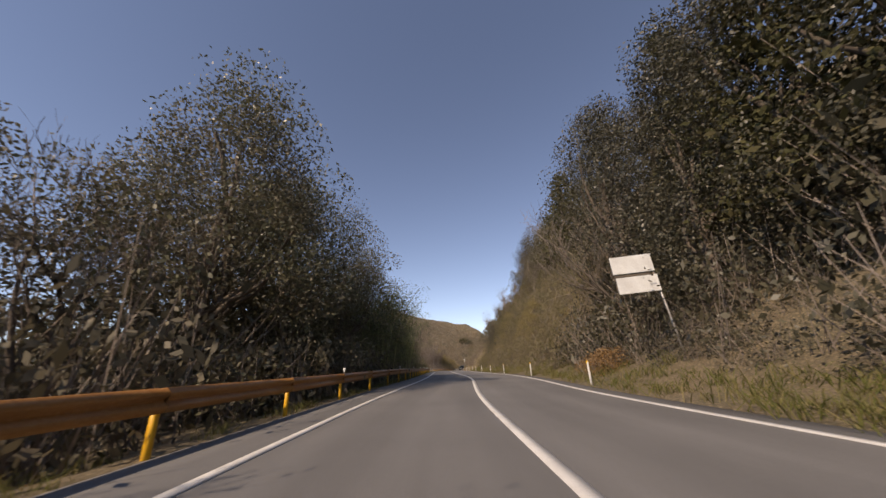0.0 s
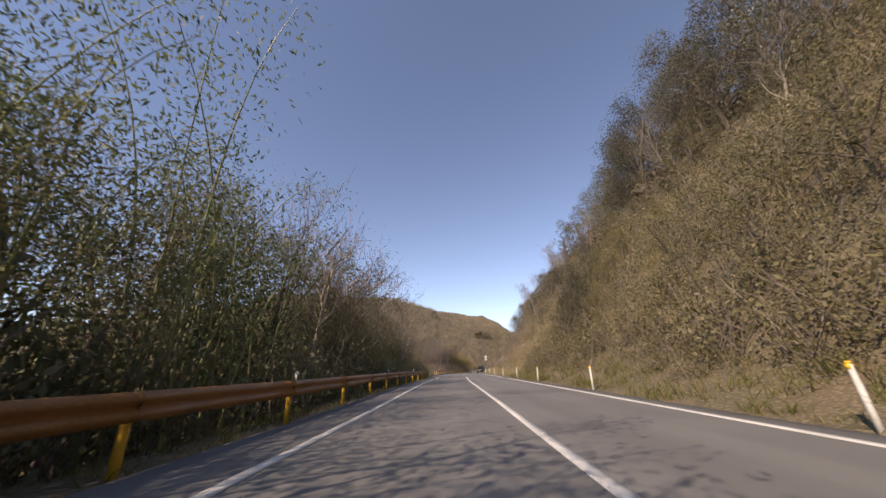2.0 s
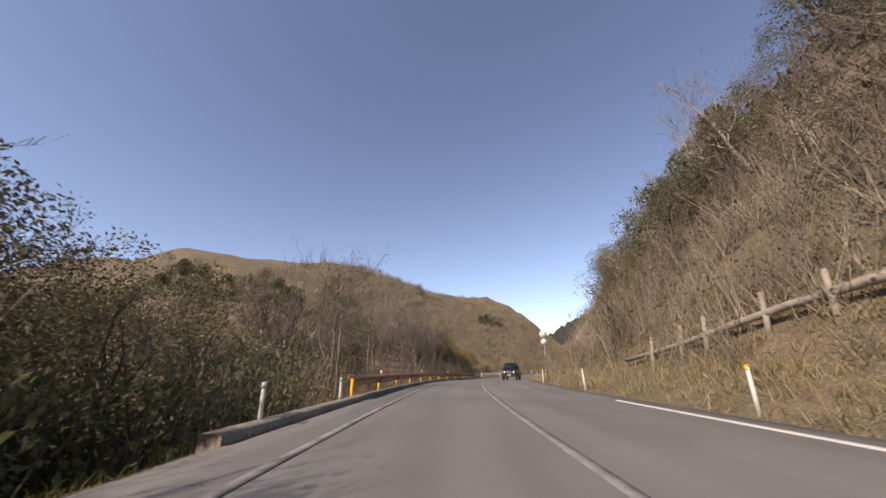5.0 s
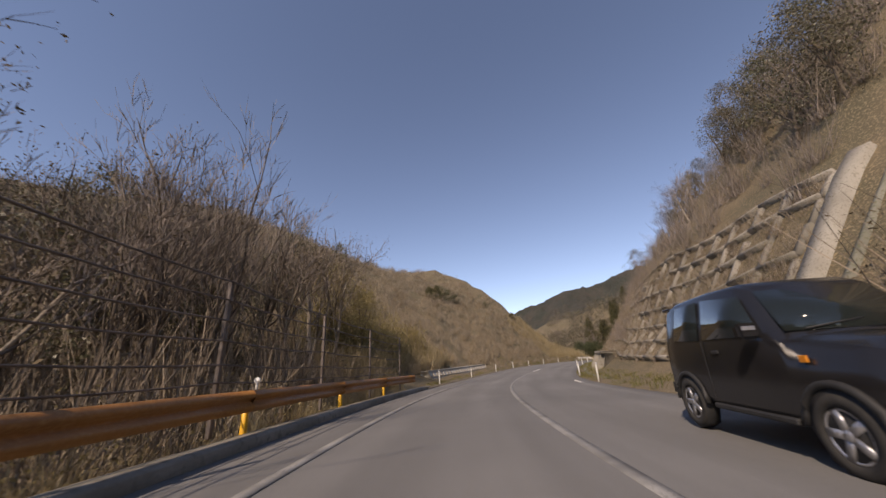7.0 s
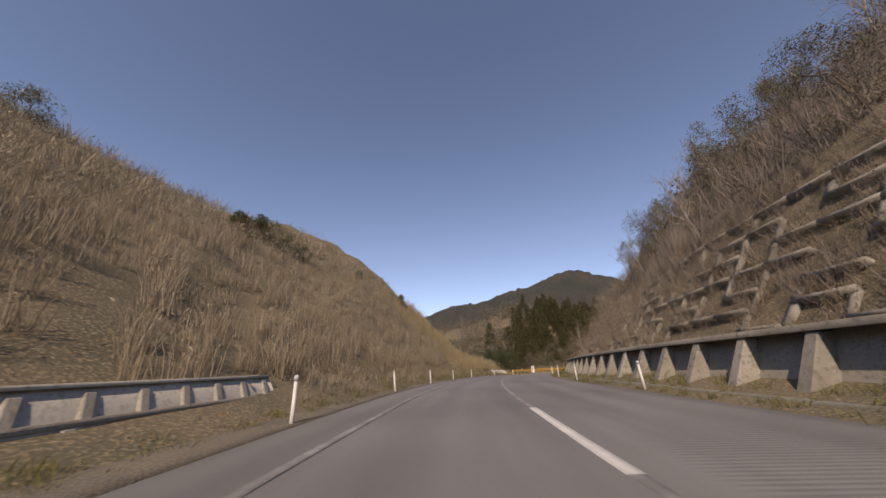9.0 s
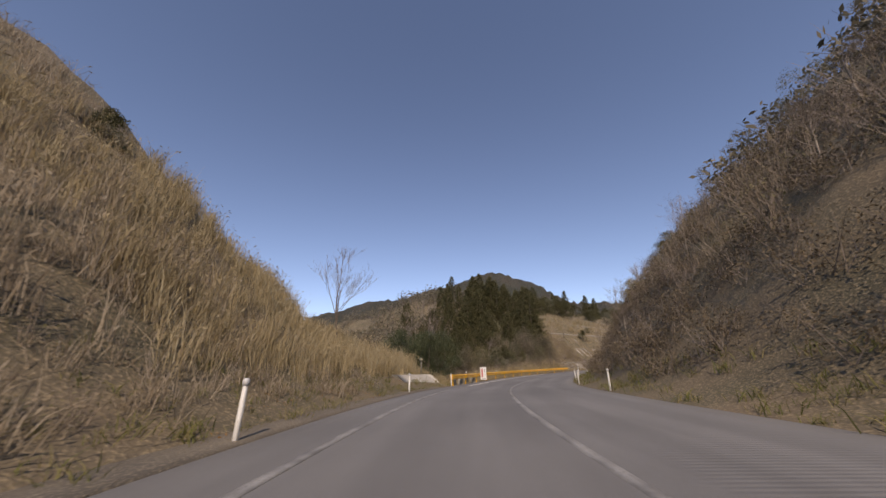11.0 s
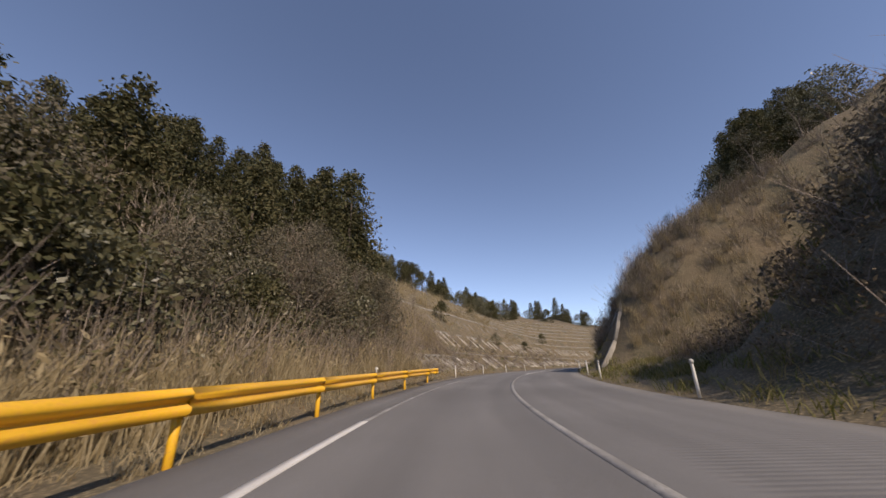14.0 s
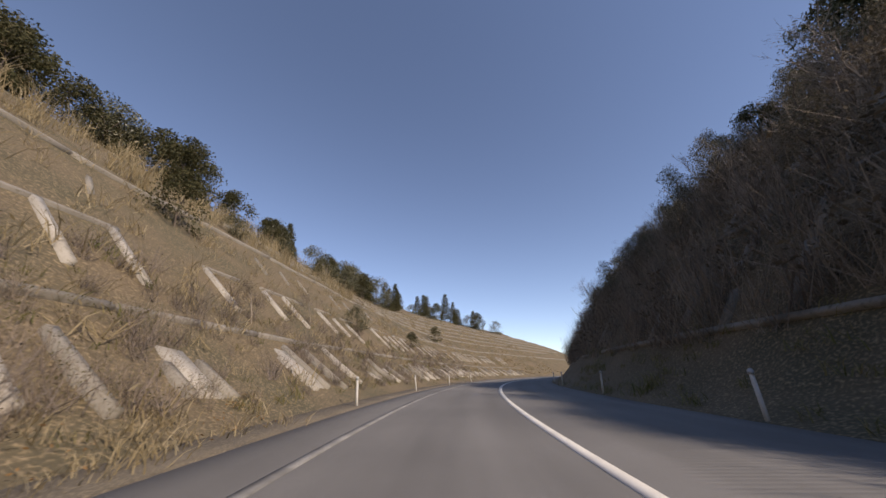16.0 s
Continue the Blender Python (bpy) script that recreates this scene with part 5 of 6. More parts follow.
def lattice(name, s0, s1, base, top, rows_n, gap, mat, label, seed, width=0.25, depth=0.14, gaps=lambda s: 0.15):
    """Level beams and upright ribs on the bank; gaps gives the share that is broken or overgrown."""
    r = np.random.default_rng(seed)
    t = thing(name, label, "retaining lattice")
    ss = np.arange(s0, s1, gap)
    for s in ss:
        for k in range(rows_n):
            if r.random() < 0.5 * gaps(s):
                continue
            step = (top(s) - base(s)) / rows_n
            a, b = base(s) + step * k, base(s) + step * (k + (1.0 if r.random() < 0.75 else r.uniform(0.55, 0.9)))
            q = s + r.uniform(-0.05, 0.05)
            part("rib", quads("rib", *slope_beam(q, a, q + r.uniform(-0.06, 0.06), b, width * r.uniform(1.1, 1.7), depth * r.uniform(0.5, 0.8), 3), mat), t)
    for k in range(rows_n + 1):
        u = k / rows_n
        for a, b in zip(ss[:-1], ss[1:]):
            if r.random() < gaps(a) and k < rows_n:
                continue
            part("beam", quads("beam", *slope_beam(a, base(a) + u * (top(a) - base(a)), b, base(b) + u * (top(b) - base(b)), width * r.uniform(0.75, 0.95), depth * 1.1, 3), mat), t)
    return t


def lat_base(s):
    return float(np.interp(s, (139, 146, 156, 160, 206), (9.2, 8.5, 8.5, 8.9, 8.9)))


def lat_top(s):
    return float(np.interp(s, (139, 146, 156, 190, 206), (13.6, 13.0, 12.5, 12.0, 11.4)))


lattice("concrete_lattice", 141.6, 206, lat_base, lat_top, 6, 1.75, STAINED, "weathered concrete lattice frame on the steep bank", 5, 0.17, 0.2, lambda s: float(np.interp(s, (152, 158, 170), (0.04, 0.18, 0.5))))
end = thing("lattice_end_wall", "smooth concrete end wall of the bank lattice", "wall")
part("face", quads("face", *slope_beam(140.5, 9.2, 140.9, 13.9, 0.7, 0.26, 6, 0.0, 1.2), CONCRETE), end)
# Solid bar; its dark colour stands for the shade in the recess here.
part("drain", quads("drain", *slope_beam(139.3, 9.6, 139.8, 14.4, 0.2, 0.12, 2, 0.0, 1.0), DARKCON), end, "dark solid bar for the shaded recess beside the end wall")


def buttress_wall(s0, s1, d, h, gap):
    t = thing("buttress_wall", "low concrete retaining wall with sloping buttresses", "wall")
    part("face", swept("face", s0, s1, [(d - .12, -.1), (d + 0.3, h), (d + 1.3, h), (d + 1.3, -.1)], CONCRETE, 1.0), t)
    part("coping", swept("coping", s0, s1, [(d - 0.06, h + .004), (d - 0.06, h + 0.16), (d + 1.5, h + 0.16), (d + 1.5, h + .004)], STAINED, 1.0), t)
    w = 0.2
    bits = [(np.array([(-0.8, -w, -.1), (0.6, -w, -.1), (0.75, -w * .8, h - .02), (-0.02, -w * .8, h - .02), (-0.8, w, -.1), (0.6, w, -.1), (0.75, w * .8, h - .02), (-0.02, w * .8, h - .02)], float), BOX_F)]
    me = bevelled("buttress", bits, STAINED, 0.03)
    for s in np.arange(s0 + 0.6, s1, gap):
        part("buttress", me, t, "", along(s, d))
    return t


buttress_wall(159.5, 206.5, 7.6, 1.45, 2.1)
structure("ditch_edge", swept("ditch_edge", 150, 208, [(6.3, -.1), (6.6, -.1), (6.6, .14), (6.3, .12)], DARKCON), "low weathered concrete ditch edge", "kerb")


def low_wall(s0, s1, d, h):
    """Two battered courses of precast cribs, each with leaning ribs, and a cap."""
    t = thing("low_wall", "low pale concrete crib wall below a grassy slope", "wall")
    k = 0.62
    part("face", swept("face", s0, s1, [(d, -.1), (d - k * h * .5, h * 0.5), (d - 1.0, h * 0.5), (d - 1.0, -.1)], PALECON), t)
    part("upper_course", swept("upper_course", s0, s1, [(d - k * h * .5 - .05, h * .5 + .004), (d - k * h - .05, h), (d - 1.2, h), (d - 1.2, h * .5 + .004)], PALECON), t)
    part("cap", swept("cap", s0, s1, [(d - k * h, h + .004), (d - k * h, h + .06), (d - 1.2, h + .06), (d - 1.2, h + .004)], PALECON), t)
    part("ledge", swept("ledge", s0, s1, [(d - k * h * .5 + .04, h * .5 - .05), (d - k * h * .5 + .04, h * .5 + .03), (d - k * h * .5 - .06, h * .5 + .03), (d - k * h * .5 - .06, h * .5 - .05)], CONCRETE), t)
    z, x = h * .42, -k * h * .42
    me = bevelled("rib", [(np.array([(-.02, -.14, 0), (.09, -.14, 0), (x + .05, .06, z), (x - .04, .06, z), (-.02, .02, 0), (.09, .02, 0), (x + .05, .22, z), (x - .04, .22, z)], float), BOX_F)], CONCRETE, 0.012)
    for s in np.arange(s0 + 0.5, s1 - 0.8, 0.85):
        part("rib", me, t, "", along(s, d - 0.01))
        part("rib", me, t, "", along(s + 0.4, d - k * h * .5 - 0.055, h * 0.5))


low_wall(156.5, 174, -5.0, 0.85)
low_wall(175.6, 181, -5.1, 0.4)

# sloping apron before the yellow guardrail
ap = thing("concrete_apron", "pale sloping concrete apron at the foot of a mound", "retaining wall")
part("slab", swept("slab", 222.3, 229.3, [(-4.45, -.2), (-4.4, 0.03), (-5.35, 0.85), (-5.7, 0.88), (-5.7, -.3)], PALECON), ap)
part("toe", swept("toe", 222.3, 229.3, [(-4.2, -.2), (-4.2, 0.10), (-4.44, 0.10), (-4.44, -.2)], CONCRETE), ap)


# concrete ribs and channels on the terraced slope
def slope_frames():
    r = np.random.default_rng(77)
    t = thing("slope_frame", "broken rows of pale concrete ribs on the cut slope", "retaining lattice")
    for s in np.arange(280.4, 292.5, 1.5):
        part("rib", quads("rib", *slope_beam(s, -4.6, s + 0.35, -6.75, 0.19, 0.15, 3), CONCRETE if r.random() < 0.6 else STAINED), t)
        if r.random() < 0.8:
            part("panel", quads("panel", *slope_beam(s + 0.75, -4.75 - r.uniform(0, .25), s + 1.05, -6.6 + r.uniform(0, .3), 1.2, 0.05, 3), PALECON if r.random() < 0.4 else CONCRETE), t, "pale concrete infill slab")
        part("beam", quads("beam", *slope_beam(s + 0.25, -6.75, s + 1.75, -6.75, 0.2, 0.2, 3), STAINED), t)
    for s in np.arange(293.4, 372, 2.45):
        a = r.uniform(-0.2, 0.2)
        top = -7.2 + r.uniform(0, 0.6)
        for k in (0, 0.95):
            if r.random() < 0.82:
                part("rib", quads("rib", *slope_beam(s + a + k, -4.75 - r.uniform(0, .4), s + a + k + 0.4 + r.uniform(-.1, .1), top + r.uniform(-.2, .7), 0.16 + 0.1 * r.random(), 0.13, 2), PALECON if r.random() < 0.45 else CONCRETE), t)
        if r.random() < 0.6:
            part("panel", quads("panel", *slope_beam(s + a + 0.48, -5.0, s + a + 0.85, -6.9 + r.uniform(0, 0.9), 0.7, 0.05, 2), PALECON), t, "pale broken concrete infill slab")
        part("beam", quads("beam", *slope_beam(s + a + 0.3, -7.4, s + a + 2.75, -7.4, 0.2, 0.12, 4), STAINED), t)
    for s in np.arange(284, 372, 1.8):
        if r.random() < 0.28:
            continue
        part("rib", quads("rib", *slope_beam(s, -8.4 - r.uniform(0, .4), s + 0.45, -10.8 + r.uniform(0, .8), 0.24, 0.13, 2), PALECON), t)
        if r.random() < 0.85:
            part("beam", quads("beam", *slope_beam(s + 0.45, -10.8, s + 2.5, -10.8, 0.2, 0.1, 4), CONCRETE), t)
    for s in np.arange(292, 360, 2.3):
        if r.random() < 0.5:
            part("rib", quads("rib", *slope_beam(s, -12.4 - r.uniform(0, .4), s + 0.7, -14.4 + r.uniform(0, .8), 0.18, 0.1, 2), CONCRETE), t)
    for d, s0, s1 in ((-15.6, 290, 330), (-15.9, 333, 420), (-18.2, 318, 440), (-20.5, 312, 440), (-23, 326, 440), (-26, 322, 440), (-31, 330, 440), (-12.6, 340, 440)):
        for s in np.arange(s0, s1, 6.0):
            part("channel", quads("channel", *slope_beam(s, d, min(s + 6, s1), d, 0.26, 0.16, 8), CONCRETE), t, "pale concrete drain channel")


slope_frames()

# end wall and shaded lattice of the spur
spur = thing("spur_end_wall", "concrete end wall of a shaded lattice", "wall")
for a, b in (((284.9, 7.1), (287.3, 8.6)), ((287.25, 8.57), (288.9, 9.6)), ((288.85, 9.57), (290.2, 10.1)), ((290.15, 10.09), (292.2, 10.1)), ((292.1, 10.1), (294.5, 9.8))):
    part("edge", quads("edge", *slope_beam(*a, *b, 0.24, 0.2, 2, 0.0, 0.9), CONCRETE), spur)
lattice("shaded_lattice", 290.6, 330, lambda s: 8.2, lambda s: 13.5, 4, 2.6, STAINED, "stained concrete lattice in shade under creepers", 6, gaps=lambda s: 0.35)


# ---------------------------------------------------------------- signs
def back_sign():
    t = thing("road_sign", "white double-board road sign leaning on a grey pole", "sign")
    t.matrix_basis = along(12.6, 7.75, 0.3) @ pose(0, 0, 0, 0, 0, -6)
    part("board", bevelled("board", [box(-.75, .75, -.02, .02, 3.72, 4.4)], SIGNBACK, 0.008), t, "white upper board", pose(0, 0, 0, 0, -3, 0))
    part("board", bevelled("board", [box(-.70, .78, -.02, .02, 2.95, 3.58)], SIGNBACK, 0.008), t, "white lower board", pose(0, 0, 0, 0, -3, 0))
    # Dark bar added behind the slot, so that the gap reads dark.
    part("gap_bar", bevelled("gap_bar", [box(-.7, .72, .03, .07, 3.6, 3.7)], BARK, 0.005), t, "dark bar behind the gap between the boards", pose(0, 0, 0, 0, -3, 0))
    part("pole", quads("pole", *tube([(1.0, 0.1, -0.4), (0.78, 0.08, 1.6), (0.45, 0.06, 4.3)], 0.045, 8), STEEL, smooth=True), t)


back_sign()
RED = material("red_lettering", (0.5, 0.14, 0.13), 0.5, second=(0.42, 0.06, 0.06), scale=12, fine=80, bump=0.05)
INK = material("grey_lettering", (0.12, 0.11, 0.13), 0.5, second=(0.2, 0.18, 0.2), scale=12, fine=80, bump=0.05)


def notice():
    t = thing("notice_board", "white upright notice board with faded red marks by the guardrail", "sign")
    t.matrix_basis = along(238.2, -3.02, 0.06) @ pose(0, 0, 0, 0, 0, 4)
    part("board", bevelled("board", [box(-.31, .31, -.015, .015, 0.10, 1.34)], SIGNBACK, 0.006), t)
    for x in (-.27, .27):
        part("leg", bevelled("leg", [box(x - .02, x + .02, .02, .06, -0.06, 1.2)], BARK, 0.004), t)
    for x, z0, z1, w, mat in ((-.12, .78, 1.14, .15, RED), (-.12, .50, .76, .15, RED), (-.12, .33, .47, .16, RED), (.11, 1.00, 1.12, .09, INK), (.11, .84, .97, .09, INK),
                              (-.12, 1.22, 1.33, .1, INK), (.08, 1.22, 1.33, .1, INK), (0.0, .16, .22, .42, INK)):
        part("bar", bevelled("bar", [box(x - w / 2, x + w / 2, -.022, -.016, z0, z1)], mat, 0.001), t, "plain bar of lettering")


notice()


def small_sign(s, d, h, label, plates, mat=SIGNBACK):
    t = thing("marker_sign", label, "sign")
    t.matrix_basis = along(s, d, float(land(s, d)))
    part("pole", quads("pole", *tube([(0, 0, -0.2), (0, 0, h)], 0.035, 8), STEEL, smooth=True), t)
    for z, r in plates:
        part("plate", quads("plate", *tube([(0, -.045, z), (0, -.06, z)], r, 8), mat), t, "round plate")


small_sign(121, 6.0, 3.5, "small round white marker sign on a thin pole", ((3.3, .3), (2.75, .24)))
small_sign(229, -6.1, 1.5, "weathered grey marker plate on a post in grass", ((1.35, .17),), DARKCON)

# ---------------------------------------------------------------- far wooded mountain
def mountain():
    """A wooded ridge far behind the bend."""
    r = np.random.default_rng(9)
    az = np.radians(np.linspace(8, 84, 150))
    top = np.interp(np.degrees(az), (8, 16, 23, 31, 38, 45, 50, 54, 60, 66, 84), (30, 60, 90, 114, 132, 152, 156, 142, 108, 88, 72))
    top = top + 1.2 * r.normal(size=150) + 2.5 * np.sin(az * 40) + 4 * np.sin(az * 17)
    us = np.linspace(0, 1, 26)
    V = []
    for u in us:
        D = 430 + 190 * u + 8 * np.sin(az * 23 + u * 9)
        z = -12 + (top + 12) * (u ** 0.85) + (u < 0.99) * 2.6 * r.normal(size=150) * (u > 0)
        V.append(np.stack([10 + D * np.sin(az), 150 + D * np.cos(az), z], 1))
    V.append(np.stack([10 + 900 * np.sin(az), 150 + 900 * np.cos(az), np.full(150, -15.0)], 1))
    V = np.vstack(V)
    i, j = np.meshgrid(np.arange(26), np.arange(149), indexing="ij")
    a = (i * 150 + j).ravel()
    F = np.stack([a, a + 1, a + 151, a + 150], 1)
    structure("backdrop", quads("backdrop", V, F, FOREST), "distant dark wooded mountain ridge", "mountain")


FOREST = material("far_forest", (0.034, 0.038, 0.030), 0.95, second=(0.058, 0.050, 0.040), scale=0.03, fine=0.35, bump=1.0, dist=3.0, third=(0.024, 0.030, 0.022))
mountain()


# ---------------------------------------------------------------- black car in the other lane
BLACK = material("black_car_paint", (0.012, 0.012, 0.014), 0.22, second=(0.016, 0.016, 0.017), scale=2, fine=300, bump=0.0, spec=0.6)
TRIM = material("black_trim", (0.02, 0.02, 0.02), 0.65, second=(0.03, 0.03, 0.03), scale=5, fine=120, bump=0.1, dist=0.002)
TYRE = material("tyre_rubber", (0.022, 0.022, 0.022), 0.85, second=(0.035, 0.033, 0.03), scale=8, fine=90, bump=0.2, dist=0.003)
ALLOY = material("alloy_rim", (0.55, 0.55, 0.56), 0.35, 0.8, second=(0.45, 0.45, 0.46), scale=8, fine=90, bump=0.03)
PLATE = material("yellow_plate", (0.75, 0.60, 0.05), 0.5, second=(0.7, 0.55, 0.05), scale=8, fine=90, bump=0.03)
LAMP = material("lamp_lens", (0.75, 0.76, 0.76), 0.12, second=(0.6, 0.62, 0.62), scale=20, fine=90, bump=0.1, dist=0.004)
AMBER = material("amber_lens", (0.7, 0.25, 0.03), 0.2, second=(0.6, 0.2, 0.02), scale=20, fine=90)
GLASS = bpy.data.materials.new("tinted_glass")
GLASS.use_nodes = True
GLASS.node_tree.nodes["Principled BSDF"].inputs["Base Color"].default_value = (0.03, 0.04, 0.04, 1)
GLASS.node_tree.nodes["Principled BSDF"].inputs["Roughness"].default_value = 0.04
GLASS.node_tree.nodes["Principled BSDF"].inputs["Transmission Weight"].default_value = 0.55


def car_shell():
    """The body of a short boxy off-roader, nose towards +y, from cross-sections."""
    # y, half width low, half width at the belt, half width of the roof, sill, belt, roof
    ring = ((1.70, .62, .60, .50, .42, .78, .80), (1.66, .69, .68, .60, .36, .92, .95), (1.35, .72, .70, .62, .34, .98, 1.02), (0.80, .735, .715, .66, .32, 1.02, 1.06),
            (0.70, .735, .72, .66, .32, 1.03, 1.09), (0.30, .735, .72, .60, .32, 1.05, 1.60), (0.10, .735, .72, .60, .32, 1.06, 1.68), (-0.6, .735, .72, .60, .32, 1.07, 1.70),
            (-1.35, .735, .715, .60, .34, 1.07, 1.68), (-1.62, .72, .70, .585, .38, 1.06, 1.63), (-1.68, .68, .67, .56, .44, 1.04, 1.5))
    V = []
    for y, wl, wb, wr, zs, zb, zr in ring:
        V += [(-wl * .96, y, zs), (-wl, y, zs + .1), (-wl, y, (zs + zb) / 2), (-wb, y, zb), (-wr, y, zr - .06), (-wr * .86, y, zr), (0, y, zr + .015),
              (wr * .86, y, zr), (wr, y, zr - .06), (wb, y, zb), (wl, y, (zs + zb) / 2), (wl, y, zs + .1), (wl * .96, y, zs), (0, y, zs)]
    n = 14
    bm = bmesh.new()
    vs = [bm.verts.new(v) for v in V]
    for i in range(len(ring) - 1):
        for k in range(n):
            bm.faces.new([vs[i * n + k], vs[i * n + (k + 1) % n], vs[(i + 1) * n + (k + 1) % n], vs[(i + 1) * n + k]])
    bm.faces.new(vs[:n])
    bm.faces.new(list(reversed(vs[-n:])))
    bmesh.ops.recalc_face_normals(bm, faces=bm.faces)
    sharp = [e for e in bm.edges if len(e.link_faces) == 2 and e.calc_face_angle() > 0.5]
    bmesh.ops.bevel(bm, geom=sharp, offset=0.02, segments=2, affect="EDGES", clamp_overlap=True)
    me = bpy.data.meshes.new("body")
    bm.to_mesh(me)
    bm.free()
    me.materials.append(BLACK)
    me.polygons.foreach_set("use_smooth", np.ones(len(me.polygons), bool))
    return me


def pane(corners, mat, thick=0.012):
    """A thin slab on four corners."""
    c = np.array(corners, float)
    nrm = np.cross(c[1] - c[0], c[3] - c[0])
    nrm /= np.linalg.norm(nrm)
    return quads("pane", np.vstack([c - nrm * thick, c]), BOX_F, mat)


def wheel(parent, x, y, side):
    t = part("wheel", quads("wheel", *tube([(-.02, 0, 0), (.02, 0, 0)], 0.1, 8), TRIM), parent, "", pose(x, y, 0.31))
    prof = [(-.085, .20), (-.09, .27), (-.06, .305), (.06, .305), (.09, .27), (.085, .20)]
    th = np.arange(24) * 2 * math.pi / 24
    V = np.array([(px, r * math.cos(a), r * math.sin(a)) for px, r in prof for a in th])
    F = [(i * 24 + k, i * 24 + (k + 1) % 24, ((i + 1) % 6) * 24 + (k + 1) % 24, ((i + 1) % 6) * 24 + k) for i in range(6) for k in range(24)]
    part("tyre", quads("tyre", V, F, TYRE, smooth=True), t, "black rubber tyre")
    bits = []
    V = np.array([(px, r * math.cos(a), r * math.sin(a)) for px, r in ((side * .075, .2), (side * .075, .178), (side * .02, .17), (side * .02, .2)) for a in th])
    bits.append((V, np.array([(i * 24 + k, i * 24 + (k + 1) % 24, ((i + 1) % 4) * 24 + (k + 1) % 24, ((i + 1) % 4) * 24 + k) for i in range(4) for k in range(24)])))
    for k in range(5):
        a = k * 2 * math.pi / 5 + 0.3
        c, s = math.cos(a), math.sin(a)
        v, f = box(-.012, .012, -.032, .032, 0.02, 0.19)
        w = np.stack([v[:, 0] + side * .065, v[:, 1] * c - v[:, 2] * s, v[:, 1] * s + v[:, 2] * c], 1)
        bits.append((w, f))
    v, f = tube([(side * .04, 0, 0), (side * .085, 0, 0)], [.06, .04], 8)
    bits.append((v, f))
    part("rim", quads("rim", *join(bits), ALLOY), t, "five-spoke silver alloy rim")


def black_car(s, d):
    t = thing("car", "small boxy black off-road car with silver alloy wheels", "car")
    t.matrix_basis = along(s, d, 0.012) @ pose(0, 0, 0, 0, 0, 173)
    part("body", car_shell(), t, "glossy black painted body")
    for sx in (-1, 1):
        part("side_window", pane([(sx * .728, -.52, 1.10), (sx * .728, .52, 1.10), (sx * .640, .24, 1.52), (sx * .626, -.52, 1.60)][::sx], GLASS), t, "tinted door window")
        part("rear_window", pane([(sx * .726, -1.30, 1.12), (sx * .728, -.64, 1.10), (sx * .626, -.64, 1.60), (sx * .622, -1.24, 1.59)][::sx], GLASS), t, "dark rear side window")
        m = part("mirror", bevelled("mirror", [box(sx * .74 - .01, sx * .74 + sx * .17 + .01, .44, .56, 1.06, 1.22)], BLACK, 0.03, 2), t, "black door mirror")
        part("mirror_trim", bevelled("mirror_trim", [box(sx * .77, sx * .89, .558, .568, 1.15, 1.19)], ALLOY, 0.003), m, "chrome strip")
        part("door_handle", bevelled("door_handle", [box(sx * .735 - .012, sx * .735 + .012, -.38, -.24, .93, .97)], TRIM, 0.006), t)
        part("door_seam", bevelled("door_seam", [box(sx * .737 - .003, sx * .737 + .003, -.565, -.55, .42, 1.08)], TRIM, 0.001), t)
        part("side_step", bevelled("side_step", [box(sx * .70 - .05, sx * .70 + .05, -.62, .66, .30, .36)], TRIM, 0.015), t)
        part("headlight", quads("headlight", *tube([(sx * .46, 1.60, .76), (sx * .46, 1.70, .76)], [.14, .12], 8), LAMP, smooth=True), t, "round clear headlight")
        part("indicator", bevelled("indicator", [box(sx * .735 - .006, sx * .735 + .012, .92, 1.0, .84, .9)], AMBER, 0.004), t)
        part("tail_light", bevelled("tail_light", [box(sx * .62 - .06, sx * .62 + .06, -1.70, -1.655, .72, .95)], AMBER, 0.008), t)
        for y in (1.12, -1.13):
            th = np.linspace(0.05, math.pi - 0.05, 13)
            arch = np.stack([np.full(13, sx * .735), y + .37 * np.cos(th), .31 + .37 * np.sin(th)], 1)
            part("wheel_arch", quads("wheel_arch", *tube(arch, 0.035, 6), TRIM, smooth=True), t)
            # Flat dark disc in place of the wheel well's shade.
            part("arch_shade", quads("arch_shade", *tube([(sx * .60, y, .33), (sx * .741, y, .33)], .345, 8), TRIM), t)
            wheel(t, sx * .665 + sx * .01, y, sx)
    part("windscreen", pane([(-.62, .705, 1.12), (.62, .705, 1.12), (.53, .335, 1.56), (-.53, .335, 1.56)][::-1], GLASS, 0.012), t, "windscreen reflecting the sky")
    part("wiper", quads("wiper", *tube([(.45, .72, 1.13), (-.1, .64, 1.2)], .010, 6), TRIM), t)
    part("bumper", bevelled("bumper", [box(-.70, .70, 1.62, 1.76, .36, .58)], TRIM, 0.03, 2), t, "black front bumper")
    part("rear_bumper", bevelled("rear_bumper", [box(-.70, .70, -1.76, -1.64, .36, .56)], TRIM, 0.03, 2), t)
    g = part("grille", bevelled("grille", [box(-.30, .30, 1.68, 1.715, .64, .86)], TRIM, 0.01), t)
    for k in range(5):
        part("grille_bar", bevelled("grille_bar", [box(-.22 + k * .1, -.18 + k * .1, 1.716, 1.73, .66, .84)], ALLOY, 0.004), g)
    p = part("number_plate", bevelled("number_plate", [box(-.165, .165, 1.762, 1.77, .40, .56)], PLATE, 0.003), t, "yellow plate with plain bars")
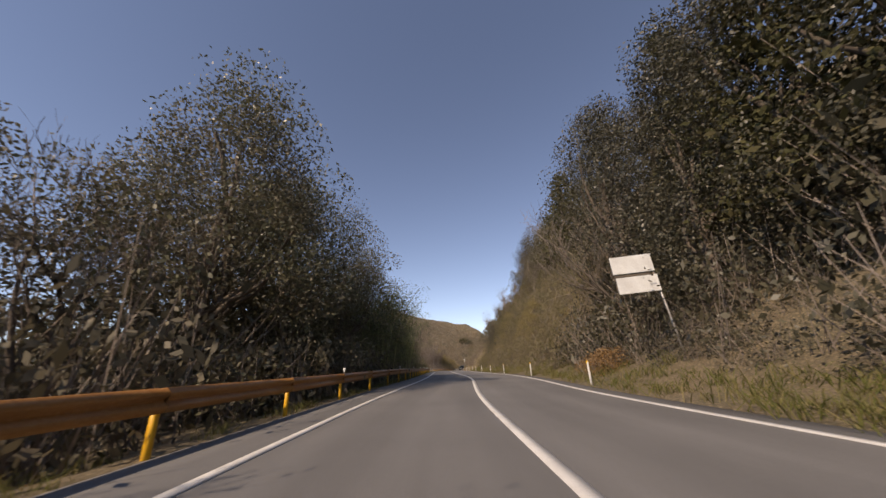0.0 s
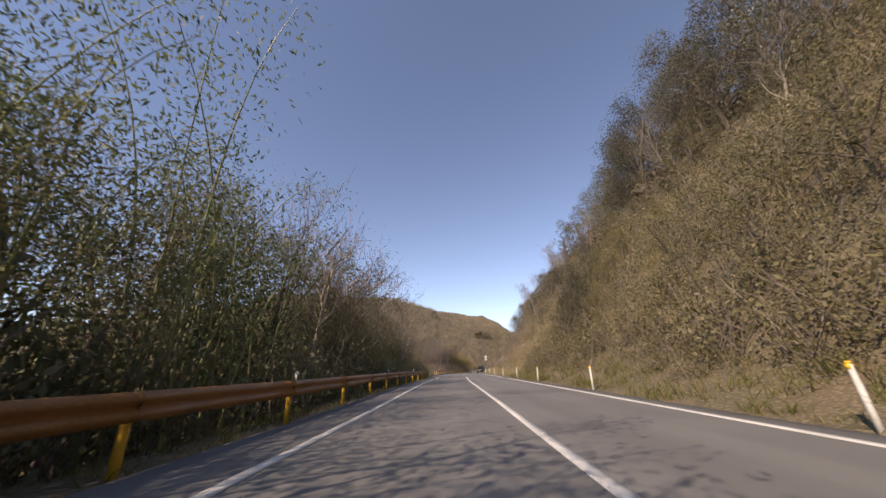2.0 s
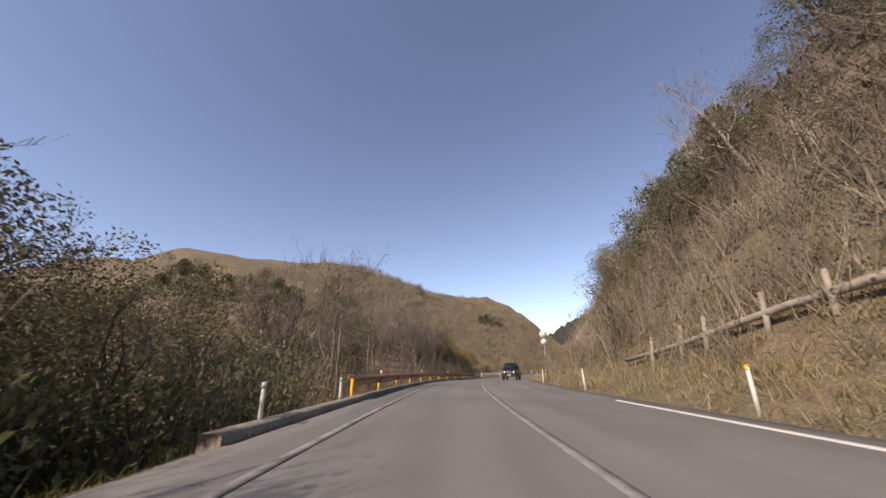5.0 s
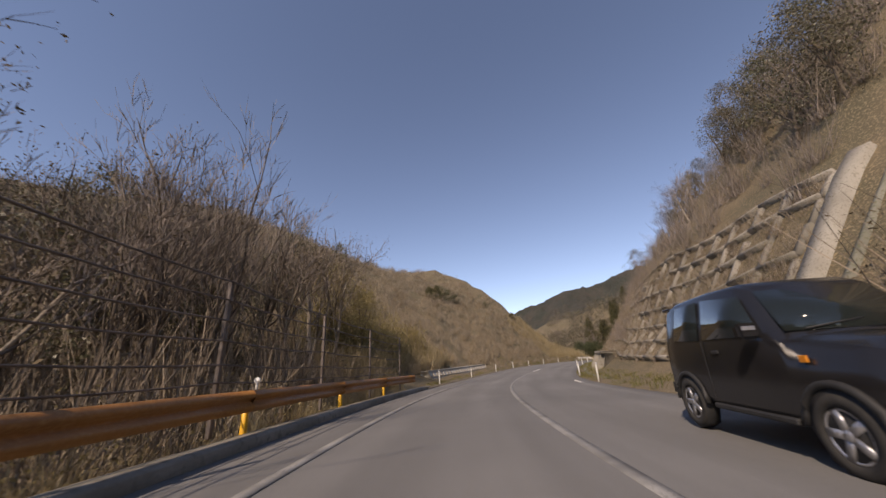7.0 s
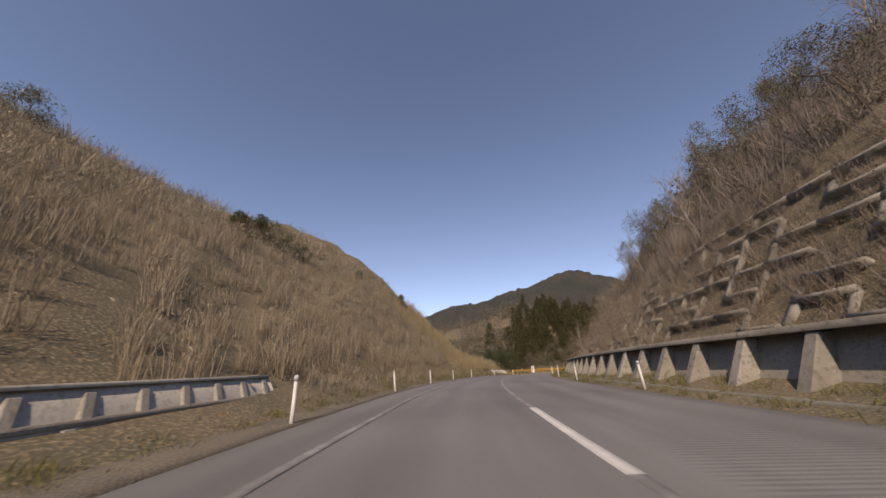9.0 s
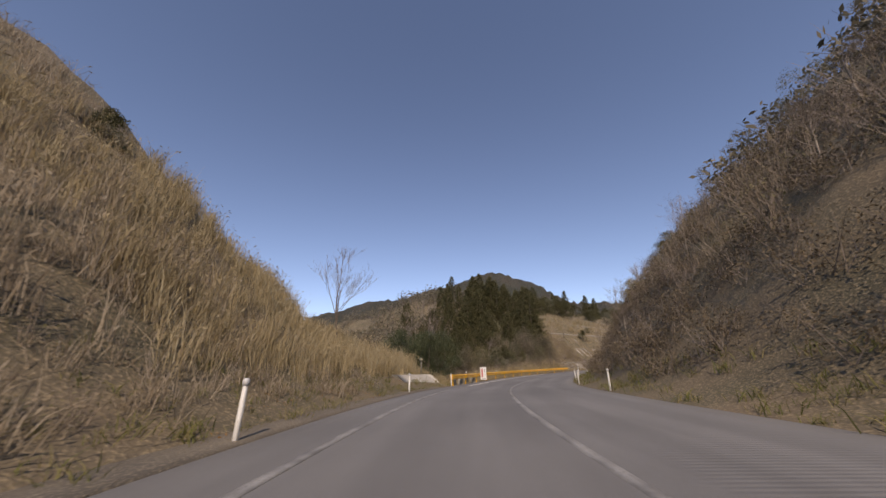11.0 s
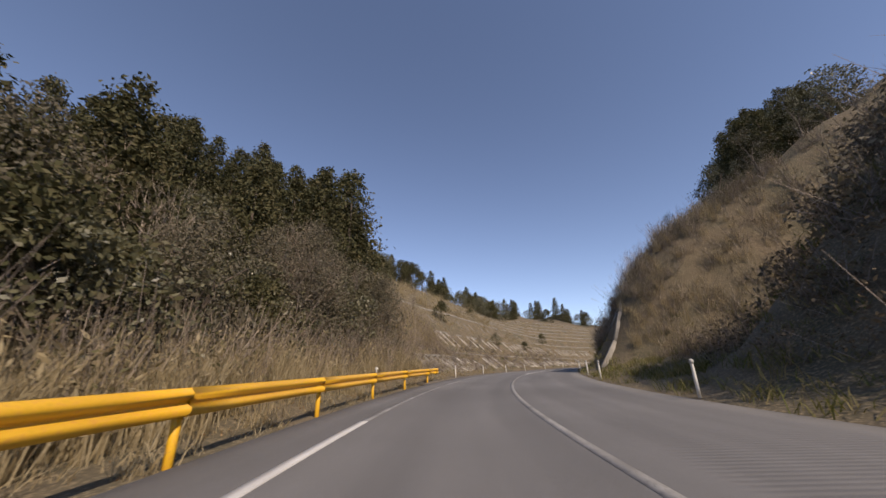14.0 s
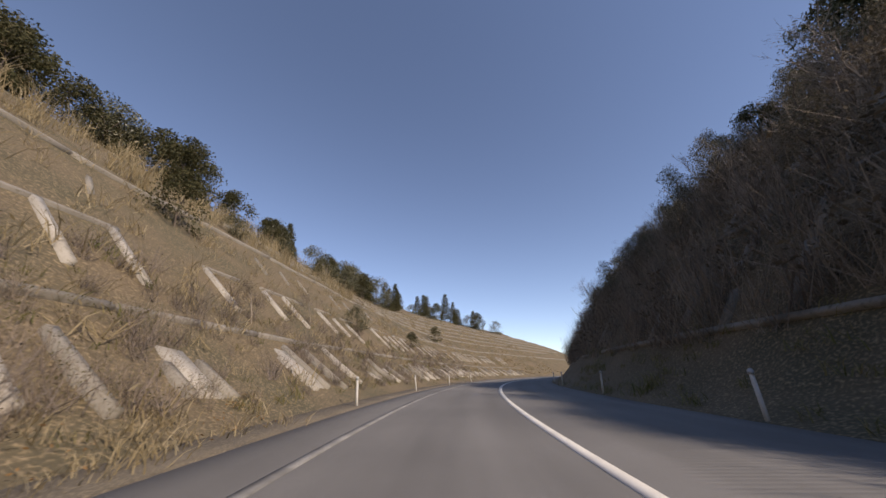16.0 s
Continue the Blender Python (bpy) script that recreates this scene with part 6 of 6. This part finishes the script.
    part("plate_bar", bevelled("plate_bar", [box(-.12, .12, 1.771, 1.774, .42, .50)], TRIM, 0.001), p)
    part("roof_spoiler", bevelled("roof_spoiler", [box(-.56, .56, -1.80, -1.60, 1.60, 1.645)], BLACK, 0.012), t)


black_car(133.6, 3.75)


# ---------------------------------------------------------------- logs, dead leaves, stones
def log_barrier():
    t = thing("log_barrier", "fallen grey logs propped on leaning stakes on the bank", "log fence")
    u = np.linspace(0, 1, 7)
    for s0, s1, d0, d1, z0, z1, r in ((90, 101, 10.7, 9.1, .75, .6, .13), (100, 111, 9.2, 7.6, .55, .35, .12), (91.5, 104, 10.9, 9.0, .3, .22, .1)):
        s, d = s0 + (s1 - s0) * u, d0 + (d1 - d0) * u
        part("log", quads("log", *tube(on_land(s, d, z0 + (z1 - z0) * u), np.linspace(r, r * .7, 7), 8), PALEBARK, smooth=True), t, "weathered grey log")
    for s in (91.2, 93.0, 95.1, 99.4, 102.6, 104.2, 106.3, 107.4, 109.0):
        d = 10.45 - (s - 90) * 0.147
        a, b = on_land(s, d, -.3), on_land(s + .12, d + .3, .95)
        part("stake", quads("stake", *tube([a, (a + b) / 2, b], [.08, .075, .07], 6), PALEBARK, smooth=True), t, "leaning pale wooden stake")


log_barrier()
s_, d_, r_ = spread(16, 16.2, 18.6, 6.9, 8.2, 3)
scatter("dead_bush", [scrub_piece(150, 10, 1, 0.11, pr)], s_, d_, r_.uniform(.7, 1.1, 16), [DEADLEAF, TWIG], "heap of curled brown dead leaves on the verge", "dead leaves")
s_, d_, r_ = spread(700, 140, 300, -3.4, -5.2, 4)
scatter("leaf_litter", [scrub_piece(16, 1, 1, 0.09, pr, 0, .08)], s_, d_, r_.uniform(.3, .7, 700), [DEADLEAF, TWIG], "scattered dry leaves along the gutter", "leaf litter")
s_, d_, r_ = spread(500, -20, 110, -3.3, -4.6, 6)
scatter("leaf_litter", [scrub_piece(16, 1, 1, 0.09, pr, 0, .08)], s_, d_, r_.uniform(.3, .7, 500), [DEADLEAF, TWIG], "scattered dry leaves under the guardrail", "leaf litter")
